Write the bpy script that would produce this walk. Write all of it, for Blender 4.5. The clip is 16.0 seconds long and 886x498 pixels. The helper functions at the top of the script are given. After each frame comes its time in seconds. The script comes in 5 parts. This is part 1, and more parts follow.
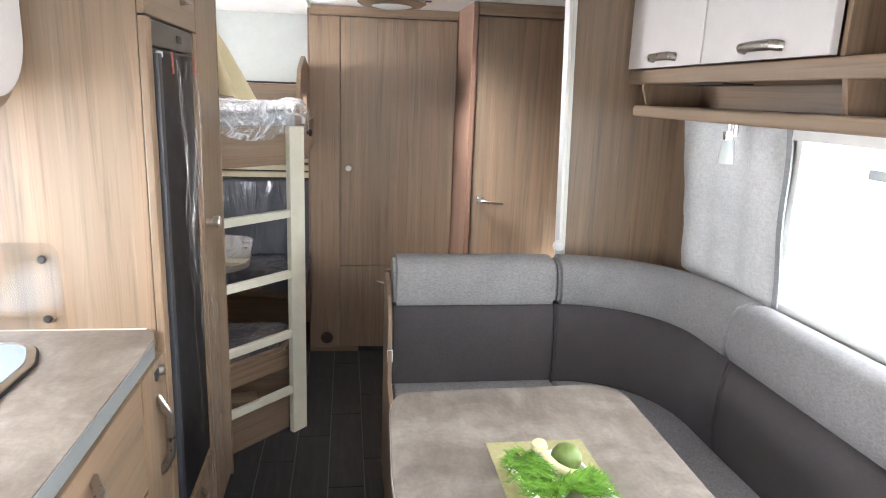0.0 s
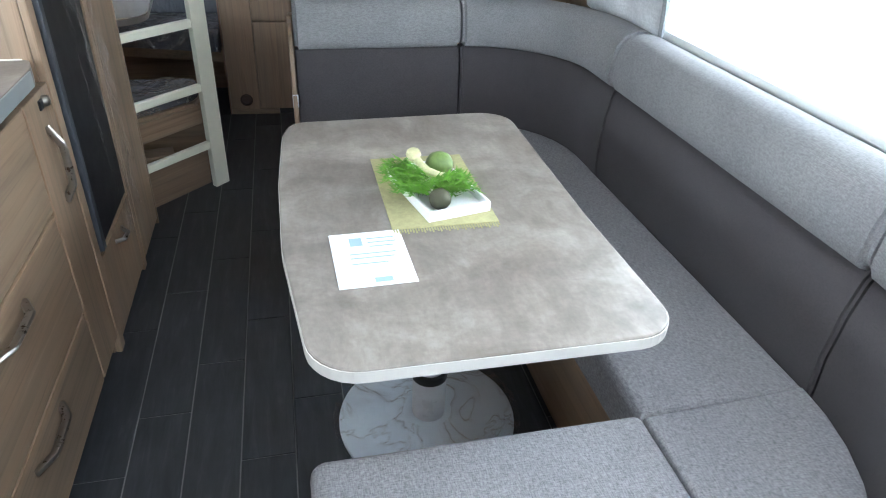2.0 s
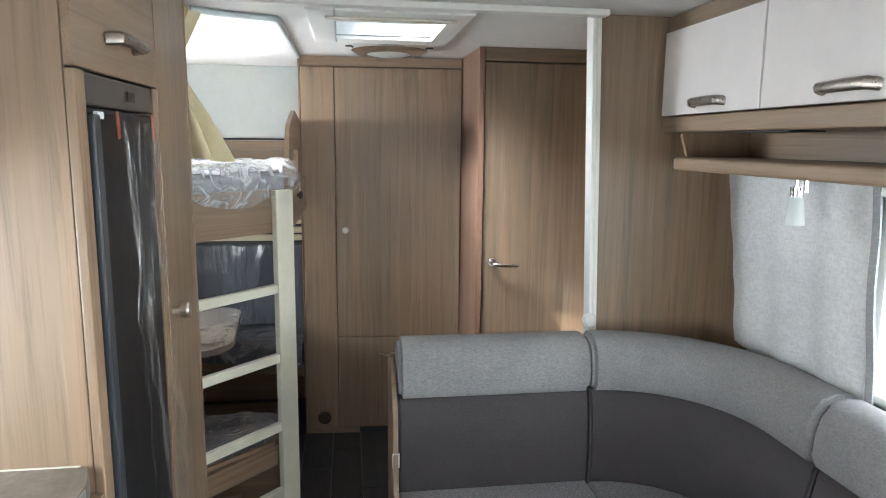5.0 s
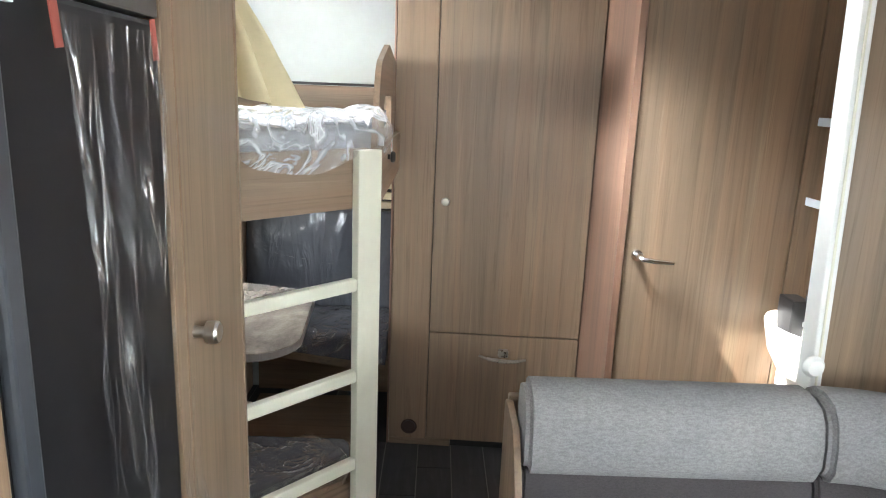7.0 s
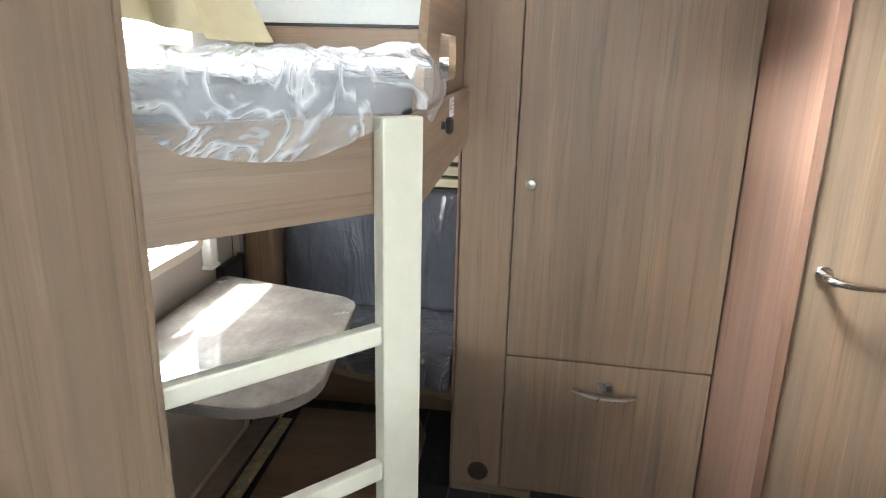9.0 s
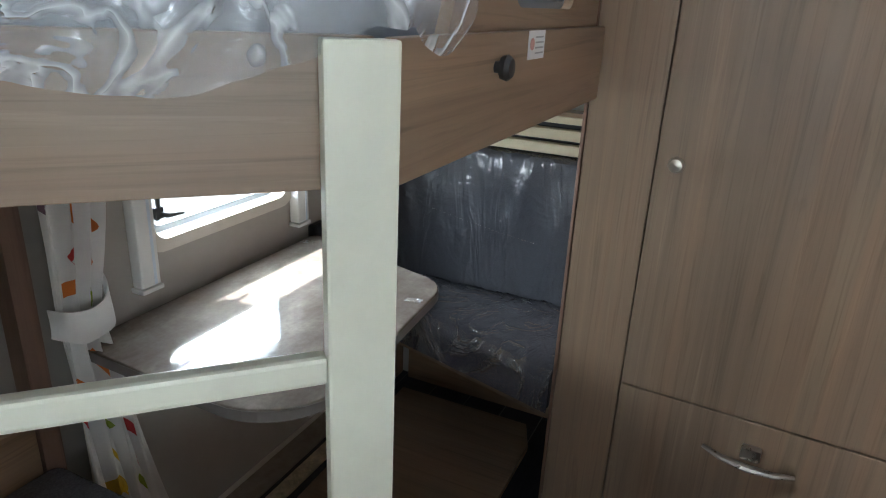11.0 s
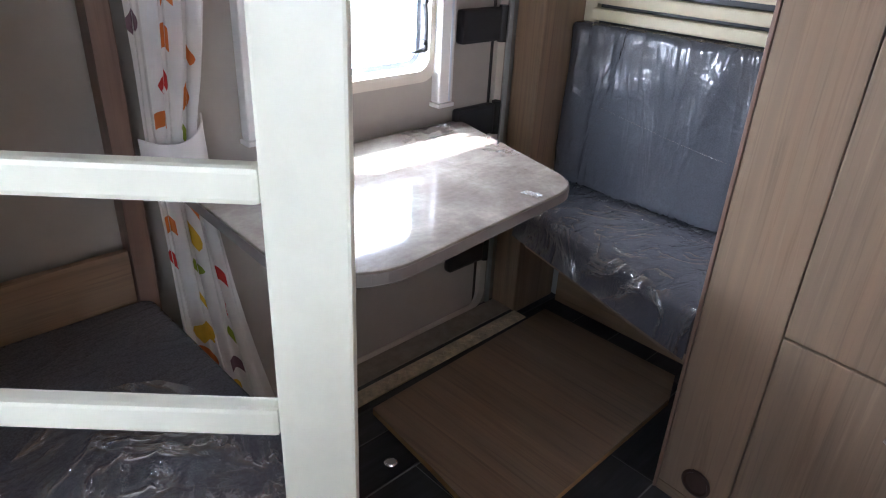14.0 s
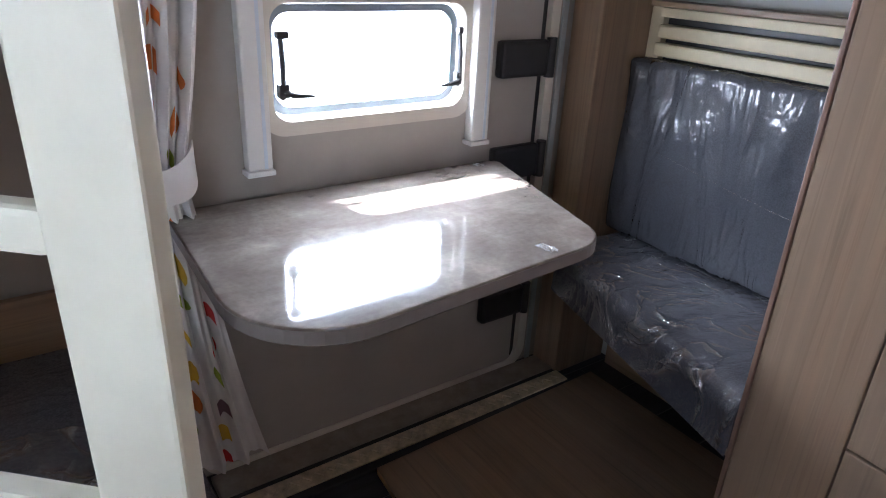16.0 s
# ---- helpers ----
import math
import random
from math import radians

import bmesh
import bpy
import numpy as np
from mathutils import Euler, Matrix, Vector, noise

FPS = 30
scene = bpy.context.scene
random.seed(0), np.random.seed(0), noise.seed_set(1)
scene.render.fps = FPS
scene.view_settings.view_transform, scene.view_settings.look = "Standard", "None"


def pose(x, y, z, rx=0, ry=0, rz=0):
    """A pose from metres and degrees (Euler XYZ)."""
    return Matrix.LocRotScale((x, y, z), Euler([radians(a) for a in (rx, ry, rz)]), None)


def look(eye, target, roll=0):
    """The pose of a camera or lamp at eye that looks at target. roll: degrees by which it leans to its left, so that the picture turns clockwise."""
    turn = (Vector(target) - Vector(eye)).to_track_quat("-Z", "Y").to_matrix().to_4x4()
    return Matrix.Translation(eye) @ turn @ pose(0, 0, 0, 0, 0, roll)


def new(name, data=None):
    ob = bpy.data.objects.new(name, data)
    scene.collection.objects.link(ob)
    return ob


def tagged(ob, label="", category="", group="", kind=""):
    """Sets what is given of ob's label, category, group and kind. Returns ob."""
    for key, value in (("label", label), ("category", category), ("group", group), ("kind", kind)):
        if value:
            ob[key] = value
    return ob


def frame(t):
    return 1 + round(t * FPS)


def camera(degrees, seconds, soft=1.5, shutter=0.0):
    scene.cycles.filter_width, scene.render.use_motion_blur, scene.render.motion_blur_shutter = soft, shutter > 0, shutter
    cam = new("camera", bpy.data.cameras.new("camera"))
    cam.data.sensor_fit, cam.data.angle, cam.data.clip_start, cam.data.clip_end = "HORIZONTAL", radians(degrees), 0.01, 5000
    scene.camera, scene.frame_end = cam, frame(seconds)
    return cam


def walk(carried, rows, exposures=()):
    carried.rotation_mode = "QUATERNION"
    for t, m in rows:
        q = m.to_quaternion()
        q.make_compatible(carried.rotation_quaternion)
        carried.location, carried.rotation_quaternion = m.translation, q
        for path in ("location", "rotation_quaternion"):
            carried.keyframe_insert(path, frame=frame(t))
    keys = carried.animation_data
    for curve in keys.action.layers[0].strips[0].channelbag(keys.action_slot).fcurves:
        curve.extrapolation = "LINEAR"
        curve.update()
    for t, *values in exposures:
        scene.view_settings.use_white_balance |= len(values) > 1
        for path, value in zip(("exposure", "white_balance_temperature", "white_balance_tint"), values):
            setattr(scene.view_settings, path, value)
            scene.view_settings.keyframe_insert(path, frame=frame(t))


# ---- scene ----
cam = camera(67.7, 16.0, soft=1.05)
PATH = [
    (0, (0.203, -0.246, 1.539), (0.493, 1.68, 1.083), 2.2),
    (0.5, (0.284, -0.341, 1.534), (0.494, 1.591, 1.063), 1.7),
    (1, (0.313, -0.406, 1.496), (0.55, 1.504, 0.953), 1.7),
    (1.5, (0.335, -0.409, 1.445), (0.696, 1.346, 0.556), 2.7),
    (2, (0.344, -0.407, 1.433), (0.757, 1.247, 0.387), 2.6),
    (2.5, (0.351, -0.383, 1.498), (0.774, 1.375, 0.645), 0.5),
    (3, (0.315, -0.343, 1.53), (0.847, 1.498, 0.958), 0.8),
    (3.5, (0.266, -0.267, 1.543), (0.808, 1.61, 1.115), 0.6),
    (4, (0.208, -0.203, 1.555), (0.678, 1.707, 1.192), 0.8),
    (4.5, (0.201, -0.034, 1.548), (0.584, 1.899, 1.204), 0.7),
    (5, (0.225, 0.126, 1.564), (0.51, 2.08, 1.245), 0.6),
    (7.4, (0.167, 0.995, 1.516), (0.155, 2.937, 1.037), 2.2),
    (8, (0.187, 1.212, 1.5), (0.109, 3.142, 0.981), 1.6),
    (8.5, (0.176, 1.394, 1.492), (0.043, 3.313, 0.944), 1.3),
    (11, (0.357, 2.033, 1.424), (-0.429, 3.733, 0.722), 2.7),
    (11.5, (0.386, 2.087, 1.388), (-0.503, 3.725, 0.662), 2.9),
    (12, (0.433, 2.122, 1.344), (-0.551, 3.69, 0.586), 3.3),
    (12.5, (0.463, 2.127, 1.299), (-0.585, 3.611, 0.463), 3.7),
    (13, (0.468, 2.121, 1.3), (-0.501, 3.622, 0.401), 5.3),
    (13.5, (0.478, 2.174, 1.295), (-0.588, 3.609, 0.397), 4.7),
    (14, (0.462, 2.314, 1.242), (-0.801, 3.574, 0.339), 2.9),
    (14.5, (0.464, 2.471, 1.215), (-0.947, 3.591, 0.345), 2.5),
    (15, (0.459, 2.543, 1.173), (-1.022, 3.589, 0.327), 2.8),
    (15.5, (0.464, 2.564, 1.165), (-1.021, 3.607, 0.324), 3.4),
    (16, (0.461, 2.559, 1.21), (-1.021, 3.623, 0.391), 2.8),
]
EXPOSURES = [(0.0, 2.69, 6600, 14), (1.0, 2.64, 6300, 11), (1.7, 2.40, 5800, 6), (2.3, 2.40, 5800, 6), (3.0, 2.19, 6000, 8), (4.0, 2.14, 6200, 9), (5.0, 2.32, 6350, 8),
             (7.4, 2.96, 6420, 8), (8.7, 3.06, 6420, 8), (10.8, 2.25, 6000, 6), (11.5, 2.3, 5950, 7), (12.5, 2.80, 5900, 11), (13.5, 3.24, 5800, 14), (14.5, 2.95, 5700, 16), (16.0, 2.80, 5700, 16)]
walk(cam, [(t, look(eye, target, roll)) for t, eye, target, roll in PATH], EXPOSURES)


# ---- world, sun, exposure ----
world = bpy.data.worlds.new("sky")
scene.world = world
world.use_nodes = True
sky = world.node_tree.nodes.new("ShaderNodeTexSky")
sky.sky_type, sky.sun_disc = "NISHITA", False
SUN_DIR = Vector((0.75, 0.20, -1.0)).normalized()
sky.sun_elevation = math.asin(-SUN_DIR.z)
sky.sun_rotation = math.atan2(-SUN_DIR.x, -SUN_DIR.y)
world.node_tree.links.new(sky.outputs[0], world.node_tree.nodes["Background"].inputs[0])
world.node_tree.nodes["Background"].inputs[1].default_value = 0.09
sun = new("sun", bpy.data.lights.new("sun", "SUN"))
sun.data.energy, sun.data.angle, sun.data.color = 5.0, radians(0.6), (1.0, 0.95, 0.88)
sun.matrix_world = look(-SUN_DIR * 20, (0, 0, 0))


def window_light(name, x, y, z, wide, high, target, watts, colour=(0.93, 0.97, 1.0)):
    """The sky's light in a window's opening."""
    lamp = new(name, bpy.data.lights.new(name, "AREA"))
    lamp.data.shape, lamp.data.size, lamp.data.size_y = "RECTANGLE", wide, high
    lamp.data.energy, lamp.data.color = watts, colour
    lamp.matrix_world = look((x, y, z), target)
    return lamp


window_light("daylight_right_window", 1.605, 0.75, 1.2, 1.6, 0.5, (0.0, 0.75, 1.0), 0.75)
window_light("daylight_kitchen_window", -0.96, 0.75, 1.22, 0.9, 0.36, (1.0, 0.75, 1.1), 2.0)
# Unseen opening in the front wall, added to light the room from there.
window_light("daylight_front_window", 0.3, -1.86, 1.2, 1.6, 0.55, (0.3, 0.6, 0.6), 3.4)
window_light("daylight_skylight", 0.38, 2.70, 2.12, 0.36, 0.36, (1.22, 3.10, 0.75), 1.75).data.spread = radians(64)
# Lamp in a hatch out of view, added to brighten the front seats.
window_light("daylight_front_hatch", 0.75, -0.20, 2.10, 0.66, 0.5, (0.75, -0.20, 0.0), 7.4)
window_light("daylight_door_window", -0.97, 3.30, 0.99, 0.46, 0.2, (-0.2, 3.30, 0.0), 2.5)
window_light("daylight_bunk_window", -0.97, 3.15, 1.64, 0.84, 0.28, (-0.25, 3.05, 1.30), 4.0).data.spread = radians(95)


# ---- materials ----
def material(name, colour=(0.5, 0.5, 0.5), rough=0.5, metal=0.0):
    m = bpy.data.materials.new(name)
    m.use_nodes = True
    b = m.node_tree.nodes["Principled BSDF"]
    b.inputs["Base Color"].default_value = (*colour, 1)
    b.inputs["Roughness"].default_value = rough
    b.inputs["Metallic"].default_value = metal
    return m, m.node_tree.nodes, m.node_tree.links, b


def coords(n, l, scale, source="Object"):
    tc, mp = n.new("ShaderNodeTexCoord"), n.new("ShaderNodeMapping")
    mp.inputs["Scale"].default_value = scale
    l.new(tc.outputs[source], mp.inputs[0])
    return mp.outputs[0]


def noise_tex(n, l, vec, scale, detail=4.0, rough=0.6, distort=0.0):
    t = n.new("ShaderNodeTexNoise")
    t.inputs["Scale"].default_value, t.inputs["Detail"].default_value = scale, detail
    t.inputs["Roughness"].default_value, t.inputs["Distortion"].default_value = rough, distort
    l.new(vec, t.inputs["Vector"])
    return t.outputs["Fac"]


def ramp(n, l, fac, *stops):
    r = n.new("ShaderNodeValToRGB")
    while len(r.color_ramp.elements) < len(stops):
        r.color_ramp.elements.new(0.5)
    for e, (p, c) in zip(r.color_ramp.elements, stops):
        e.position, e.color = p, (*c, 1)
    l.new(fac, r.inputs[0])
    return r.outputs[0]


def mixed(n, l, a, b, fac, mode="MIX"):
    m = n.new("ShaderNodeMix")
    m.data_type, m.blend_type = "RGBA", mode
    for socket, v in ((m.inputs[6], a), (m.inputs[7], b), (m.inputs[0], fac)):
        if isinstance(v, (int, float)):
            socket.default_value = v
        elif isinstance(v, tuple):
            socket.default_value = (*v, 1)
        else:
            l.new(v, socket)
    return m.outputs[2]


def bump(n, l, b, height, strength=0.2, distance=0.002):
    k = n.new("ShaderNodeBump")
    k.inputs["Strength"].default_value, k.inputs["Distance"].default_value = strength, distance
    l.new(height, k.inputs["Height"])
    l.new(k.outputs[0], b.inputs["Normal"])


def wood(name, axis, dark, mid, light, rough=0.42):
    """Printed oak foil with its grain along one axis: broad tinted boards, soft streaks and fine pores."""
    m, n, l, b = material(name, mid, rough)
    fine, wide, plank = [24.0] * 3, [11.0] * 3, [5.0] * 3
    fine[axis], wide[axis], plank[axis] = 0.8, 0.45, 0.12
    streak = noise_tex(n, l, coords(n, l, fine), 1.6, 6, 0.62, 1.3)
    band = noise_tex(n, l, coords(n, l, wide), 1.6, 4, 0.55, 1.2)
    tone = noise_tex(n, l, coords(n, l, plank), 1.7, 2, 0.5, 0.4)
    pore = [150.0] * 3
    pore[axis] = 3.0
    pores = noise_tex(n, l, coords(n, l, pore), 1.0, 3, 0.55)
    base = ramp(n, l, streak, (0.20, dark), (0.46, mid), (0.60, mid), (0.82, light))
    broad = ramp(n, l, band, (0.28, (0.68, 0.68, 0.69)), (0.41, (0.91, 0.91, 0.91)), (0.52, (1, 1, 1)), (0.68, (1.17, 1.15, 1.12)))
    hue = ramp(n, l, tone, (0.32, (0.90, 0.93, 0.96)), (0.48, (1.0, 0.99, 0.97)), (0.60, (1.08, 1.01, 0.96)), (0.72, (1.0, 1.02, 1.0)))
    both = mixed(n, l, mixed(n, l, base, broad, 0.9, "MULTIPLY"), hue, 1.0, "MULTIPLY")
    tick = ramp(n, l, pores, (0.30, (0.70, 0.67, 0.64)), (0.44, (1, 1, 1)))
    l.new(mixed(n, l, both, tick, 0.45, "MULTIPLY"), b.inputs["Base Color"])
    bump(n, l, b, pores, 0.10, 0.0006)
    return m


OAK = ((0.138, 0.096, 0.064), (0.258, 0.184, 0.125), (0.350, 0.256, 0.180))
WOOD_Z = wood("oak_foil_upright", 2, *OAK)
WOOD_Y = wood("oak_foil_lengthwise", 1, *OAK)
WOOD_X = wood("oak_foil_crosswise", 0, *OAK)
RED = ((0.150, 0.086, 0.062), (0.215, 0.130, 0.096), (0.28, 0.180, 0.136))
WOOD_EDGE = wood("oak_edging_reddish", 2, *RED)
PLY = wood("plywood_edge", 0, (0.30, 0.17, 0.06), (0.42, 0.25, 0.09), (0.5, 0.31, 0.13))


def stone_laminate(name, rough):
    m, n, l, b = material(name, (0.3, 0.26, 0.23), rough)
    v = coords(n, l, (1, 1, 1))
    cloud = noise_tex(n, l, v, 6.5, 5, 0.62, 0.6)
    brush = noise_tex(n, l, coords(n, l, (30, 9, 9)), 1.4, 5, 0.7, 0.3)
    speck = noise_tex(n, l, v, 95, 2, 0.5)
    col = ramp(n, l, cloud, (0.30, (0.150, 0.126, 0.108)), (0.5, (0.218, 0.190, 0.166)), (0.70, (0.318, 0.284, 0.252)))
    col2 = ramp(n, l, brush, (0.32, (0.80, 0.79, 0.78)), (0.55, (1, 1, 1)), (0.72, (1.16, 1.15, 1.14)))
    col3 = ramp(n, l, speck, (0.35, (0.9, 0.89, 0.88)), (0.6, (1.03, 1.03, 1.03)))
    l.new(mixed(n, l, mixed(n, l, col, col2, 0.8, "MULTIPLY"), col3, 0.7, "MULTIPLY"), b.inputs["Base Color"])
    bump(n, l, b, speck, 0.08, 0.0004)
    return m


STONE = stone_laminate("stone_laminate", 0.34)
STONE_GLOSS = stone_laminate("stone_laminate_gloss", 0.12)
STONE_GLOSS.node_tree.nodes["Principled BSDF"].inputs["Coat Weight"].default_value = 1.0
STONE_GLOSS.node_tree.nodes["Principled BSDF"].inputs["Specular IOR Level"].default_value = 0.15
STONE_GLOSS.node_tree.nodes["Principled BSDF"].inputs["Coat Roughness"].default_value = 0.025


def fabric(name, dark, light, weave=420.0):
    m, n, l, b = material(name, light, 0.95)
    b.inputs["Sheen Weight"].default_value = 0.06
    th1 = noise_tex(n, l, coords(n, l, (weave, weave * 0.22, weave)), 1.0, 2, 0.6)
    th2 = noise_tex(n, l, coords(n, l, (weave * 0.22, weave, weave * 0.5)), 1.0, 2, 0.6)
    big = noise_tex(n, l, coords(n, l, (1, 1, 1)), 5.0, 4, 0.6)
    yarn = mixed(n, l, ramp(n, l, th1, (0.36, dark), (0.62, light)), ramp(n, l, th2, (0.36, dark), (0.62, light)), 0.5)
    l.new(mixed(n, l, yarn, ramp(n, l, big, (0.3, (0.86, 0.86, 0.87)), (0.7, (1.08, 1.08, 1.07))), 0.8, "MULTIPLY"), b.inputs["Base Color"])
    bump(n, l, b, th1, 0.5, 0.0012)
    return m


FABRIC_LIGHT = fabric("grey_woven_fabric", (0.165, 0.161, 0.164), (0.268, 0.262, 0.266), 380)
FABRIC_DARK = fabric("charcoal_suede", (0.040, 0.035, 0.037), (0.070, 0.061, 0.063), 700)
FABRIC_SEAT = fabric("taupe_grey_weave", (0.12, 0.114, 0.119), (0.27, 0.26, 0.266), 380)
FABRIC_BLIND = fabric("pale_grey_velvet_curtain", (0.52, 0.53, 0.54), (0.67, 0.68, 0.69), 160)
FABRIC_BAND = fabric("mid_grey_curtain_band", (0.24, 0.25, 0.26), (0.33, 0.34, 0.35), 200)


def simple(name, colour, rough=0.4, metal=0.0, vary=0.08, scale=14.0, coat=0.0, relief=0.04):
    m, n, l, b = material(name, colour, rough, metal)
    t = noise_tex(n, l, coords(n, l, (1, 1, 1)), scale, 5, 0.65)
    lo, hi = tuple(c * (1 - vary) for c in colour), tuple(min(1, c * (1 + vary)) for c in colour)
    l.new(ramp(n, l, t, (0.3, lo), (0.7, hi)), b.inputs["Base Color"])
    rr = n.new("ShaderNodeMapRange")
    rr.inputs[3].default_value, rr.inputs[4].default_value = rough * 0.8, min(1, rough * 1.25)
    l.new(t, rr.inputs[0])
    l.new(rr.outputs[0], b.inputs["Roughness"])
    b.inputs["Coat Weight"].default_value = coat
    fine = noise_tex(n, l, coords(n, l, (1, 1, 1)), 260, 2, 0.5)
    bump(n, l, b, fine, relief, 0.0008)
    return m


CREAM = simple("cream_lacquer", (0.73, 0.72, 0.60), 0.38, vary=0.04)
CREAM_TRIM = simple("cream_slat_paint", (0.62, 0.55, 0.38), 0.5, vary=0.06)
WHITE_GLOSS = simple("pale_grey_gloss_front", (0.66, 0.63, 0.62), 0.22, vary=0.03, coat=0.4)
WHITE = simple("white_plastic", (0.78, 0.78, 0.76), 0.4, vary=0.03)
CEILING = simple("ceiling_lining", (0.74, 0.73, 0.71), 0.75, vary=0.03, relief=0.2)
WALL_GREY = simple("pale_green_grey_lining", (0.53, 0.56, 0.54), 0.6, vary=0.03, relief=0.15)
WALL_BEIGE = simple("beige_grey_lining", (0.36, 0.33, 0.29), 0.6, vary=0.04, relief=0.15)
DOOR_GREY = simple("taupe_door_lining", (0.40, 0.37, 0.33), 0.55, vary=0.04, relief=0.2)
FRAME_CREAM = simple("window_frame_cream", (0.66, 0.62, 0.54), 0.4, vary=0.03)
STEEL = simple("brushed_nickel", (0.58, 0.54, 0.49), 0.30, 1.0, vary=0.06, scale=60)
STEEL_DULL = simple("satin_nickel_dark", (0.34, 0.31, 0.28), 0.28, 1.0, vary=0.06, scale=60)
CHROME = simple("chrome", (0.80, 0.80, 0.80), 0.08, 1.0, vary=0.02)
SILVER = simple("silver_paint", (0.68, 0.75, 0.82), 0.30, 0.15, vary=0.05)
ALU = simple("aluminium_edge", (0.42, 0.46, 0.47), 0.35, 0.5, vary=0.05)
BLACK = simple("black_plastic", (0.018, 0.018, 0.020), 0.4, vary=0.2)
FRIDGE = simple("anthracite_fridge_front", (0.014, 0.014, 0.016), 0.42, vary=0.1)
FRIDGE.node_tree.nodes["Principled BSDF"].inputs["Specular IOR Level"].default_value = 0.2
FRIDGE_TOP = simple("graphite_control_panel", (0.065, 0.062, 0.060), 0.3, vary=0.08)
RUBBER = simple("black_rubber_seal", (0.025, 0.025, 0.026), 0.6, vary=0.2)
PAPER = simple("white_paper", (0.80, 0.81, 0.83), 0.6, vary=0.02)
PRINT = simple("pale_blue_print", (0.30, 0.42, 0.52), 0.6, vary=0.05)
MAT_GREEN = simple("lime_woven_mat", (0.36, 0.335, 0.17), 0.85, vary=0.15, scale=90, relief=0.6)
LEAF = simple("dill_green", (0.125, 0.29, 0.028), 0.55, vary=0.4, scale=60)
LEAF_PALE = simple("leek_pale", (0.50, 0.48, 0.27), 0.5, vary=0.25, scale=40)
LIME = simple("lime_skin", (0.13, 0.19, 0.05), 0.4, vary=0.25, scale=50, relief=0.2)
CURTAIN_CREAM = simple("cream_curtain_cloth", (0.66, 0.58, 0.38), 0.9, vary=0.06, relief=0.5)
CURTAIN_WHITE = simple("white_cotton_print", (0.74, 0.72, 0.70), 0.9, vary=0.05, relief=0.5)
BASIN = simple("white_basin", (0.80, 0.80, 0.79), 0.15, vary=0.02)
ALU_TREAD = simple("scuffed_tread_plate", (0.66, 0.55, 0.40), 0.30, 0.45, vary=0.35, scale=30, relief=0.5)
PRINT_COLOURS = [simple("print_" + k, c, 0.9, vary=0.1) for k, c in
                 (("orange", (0.62, 0.17, 0.03)), ("red", (0.50, 0.03, 0.03)), ("green", (0.25, 0.33, 0.03)), ("yellow", (0.66, 0.42, 0.03)), ("plum", (0.16, 0.09, 0.12)))]
FLOOR_GROUT = simple("floor_joint", (0.19, 0.185, 0.175), 0.8)
GROUND = simple("pale_gravel", (0.40, 0.38, 0.35), 0.9, vary=0.3, scale=6)


def floor_vinyl():
    m, n, l, b = material("dark_slate_vinyl", (0.03, 0.03, 0.032), 0.45)
    info = n.new("ShaderNodeObjectInfo")
    shift = n.new("ShaderNodeVectorMath")
    shift.operation = "MULTIPLY_ADD"
    tc = n.new("ShaderNodeTexCoord")
    l.new(info.outputs["Random"], shift.inputs[0])
    shift.inputs[1].default_value = (31.0, 17.0, 7.0)
    l.new(tc.outputs["Object"], shift.inputs[2])
    mp = n.new("ShaderNodeMapping")
    mp.inputs["Scale"].default_value = (26, 3.0, 8)
    l.new(shift.outputs[0], mp.inputs[0])
    grain = noise_tex(n, l, mp.outputs[0], 1.5, 6, 0.65, 0.5)
    cloud = noise_tex(n, l, shift.outputs[0], 7, 4, 0.6)
    col = ramp(n, l, grain, (0.3, (0.016, 0.017, 0.019)), (0.55, (0.030, 0.031, 0.034)), (0.75, (0.052, 0.053, 0.056)))
    tone = ramp(n, l, cloud, (0.3, (0.8, 0.8, 0.8)), (0.7, (1.25, 1.25, 1.25)))
    l.new(mixed(n, l, col, tone, 0.8, "MULTIPLY"), b.inputs["Base Color"])
    bump(n, l, b, grain, 0.25, 0.001)
    return m


VINYL = floor_vinyl()


def glance(n, l, least, normal=None, most=0.85):
    """Share of gloss: small straight on, high at a glancing view, alike from both sides."""
    w, p, q = n.new("ShaderNodeLayerWeight"), n.new("ShaderNodeMath"), n.new("ShaderNodeMath")
    w.inputs["Blend"].default_value = 0.5
    p.operation, q.operation = "POWER", "MULTIPLY_ADD"
    p.inputs[1].default_value = 4.0
    q.inputs[1].default_value, q.inputs[2].default_value = most - least, least
    if normal is not None:
        l.new(normal, w.inputs["Normal"])
    l.new(w.outputs["Facing"], p.inputs[0])
    l.new(p.outputs[0], q.inputs[0])
    return q.outputs[0]


def ridges(n, l, vec, scale, distort=1.0, sharp=3.0):
    """Thin bright creases: high where the noise crosses its middle."""
    t = noise_tex(n, l, vec, scale, 3, 0.55, distort)
    a, b, c, d = (n.new("ShaderNodeMath") for _ in range(4))
    a.operation, b.operation, c.operation, d.operation = "SUBTRACT", "ABSOLUTE", "MULTIPLY_ADD", "POWER"
    a.inputs[1].default_value = 0.5
    l.new(t, a.inputs[0])
    l.new(a.outputs[0], b.inputs[0])
    l.new(b.outputs[0], c.inputs[0])
    c.inputs[1].default_value, c.inputs[2].default_value, c.use_clamp = -4.0, 1.0, True
    l.new(c.outputs[0], d.inputs[0])
    d.inputs[1].default_value = sharp
    return d.outputs[0]


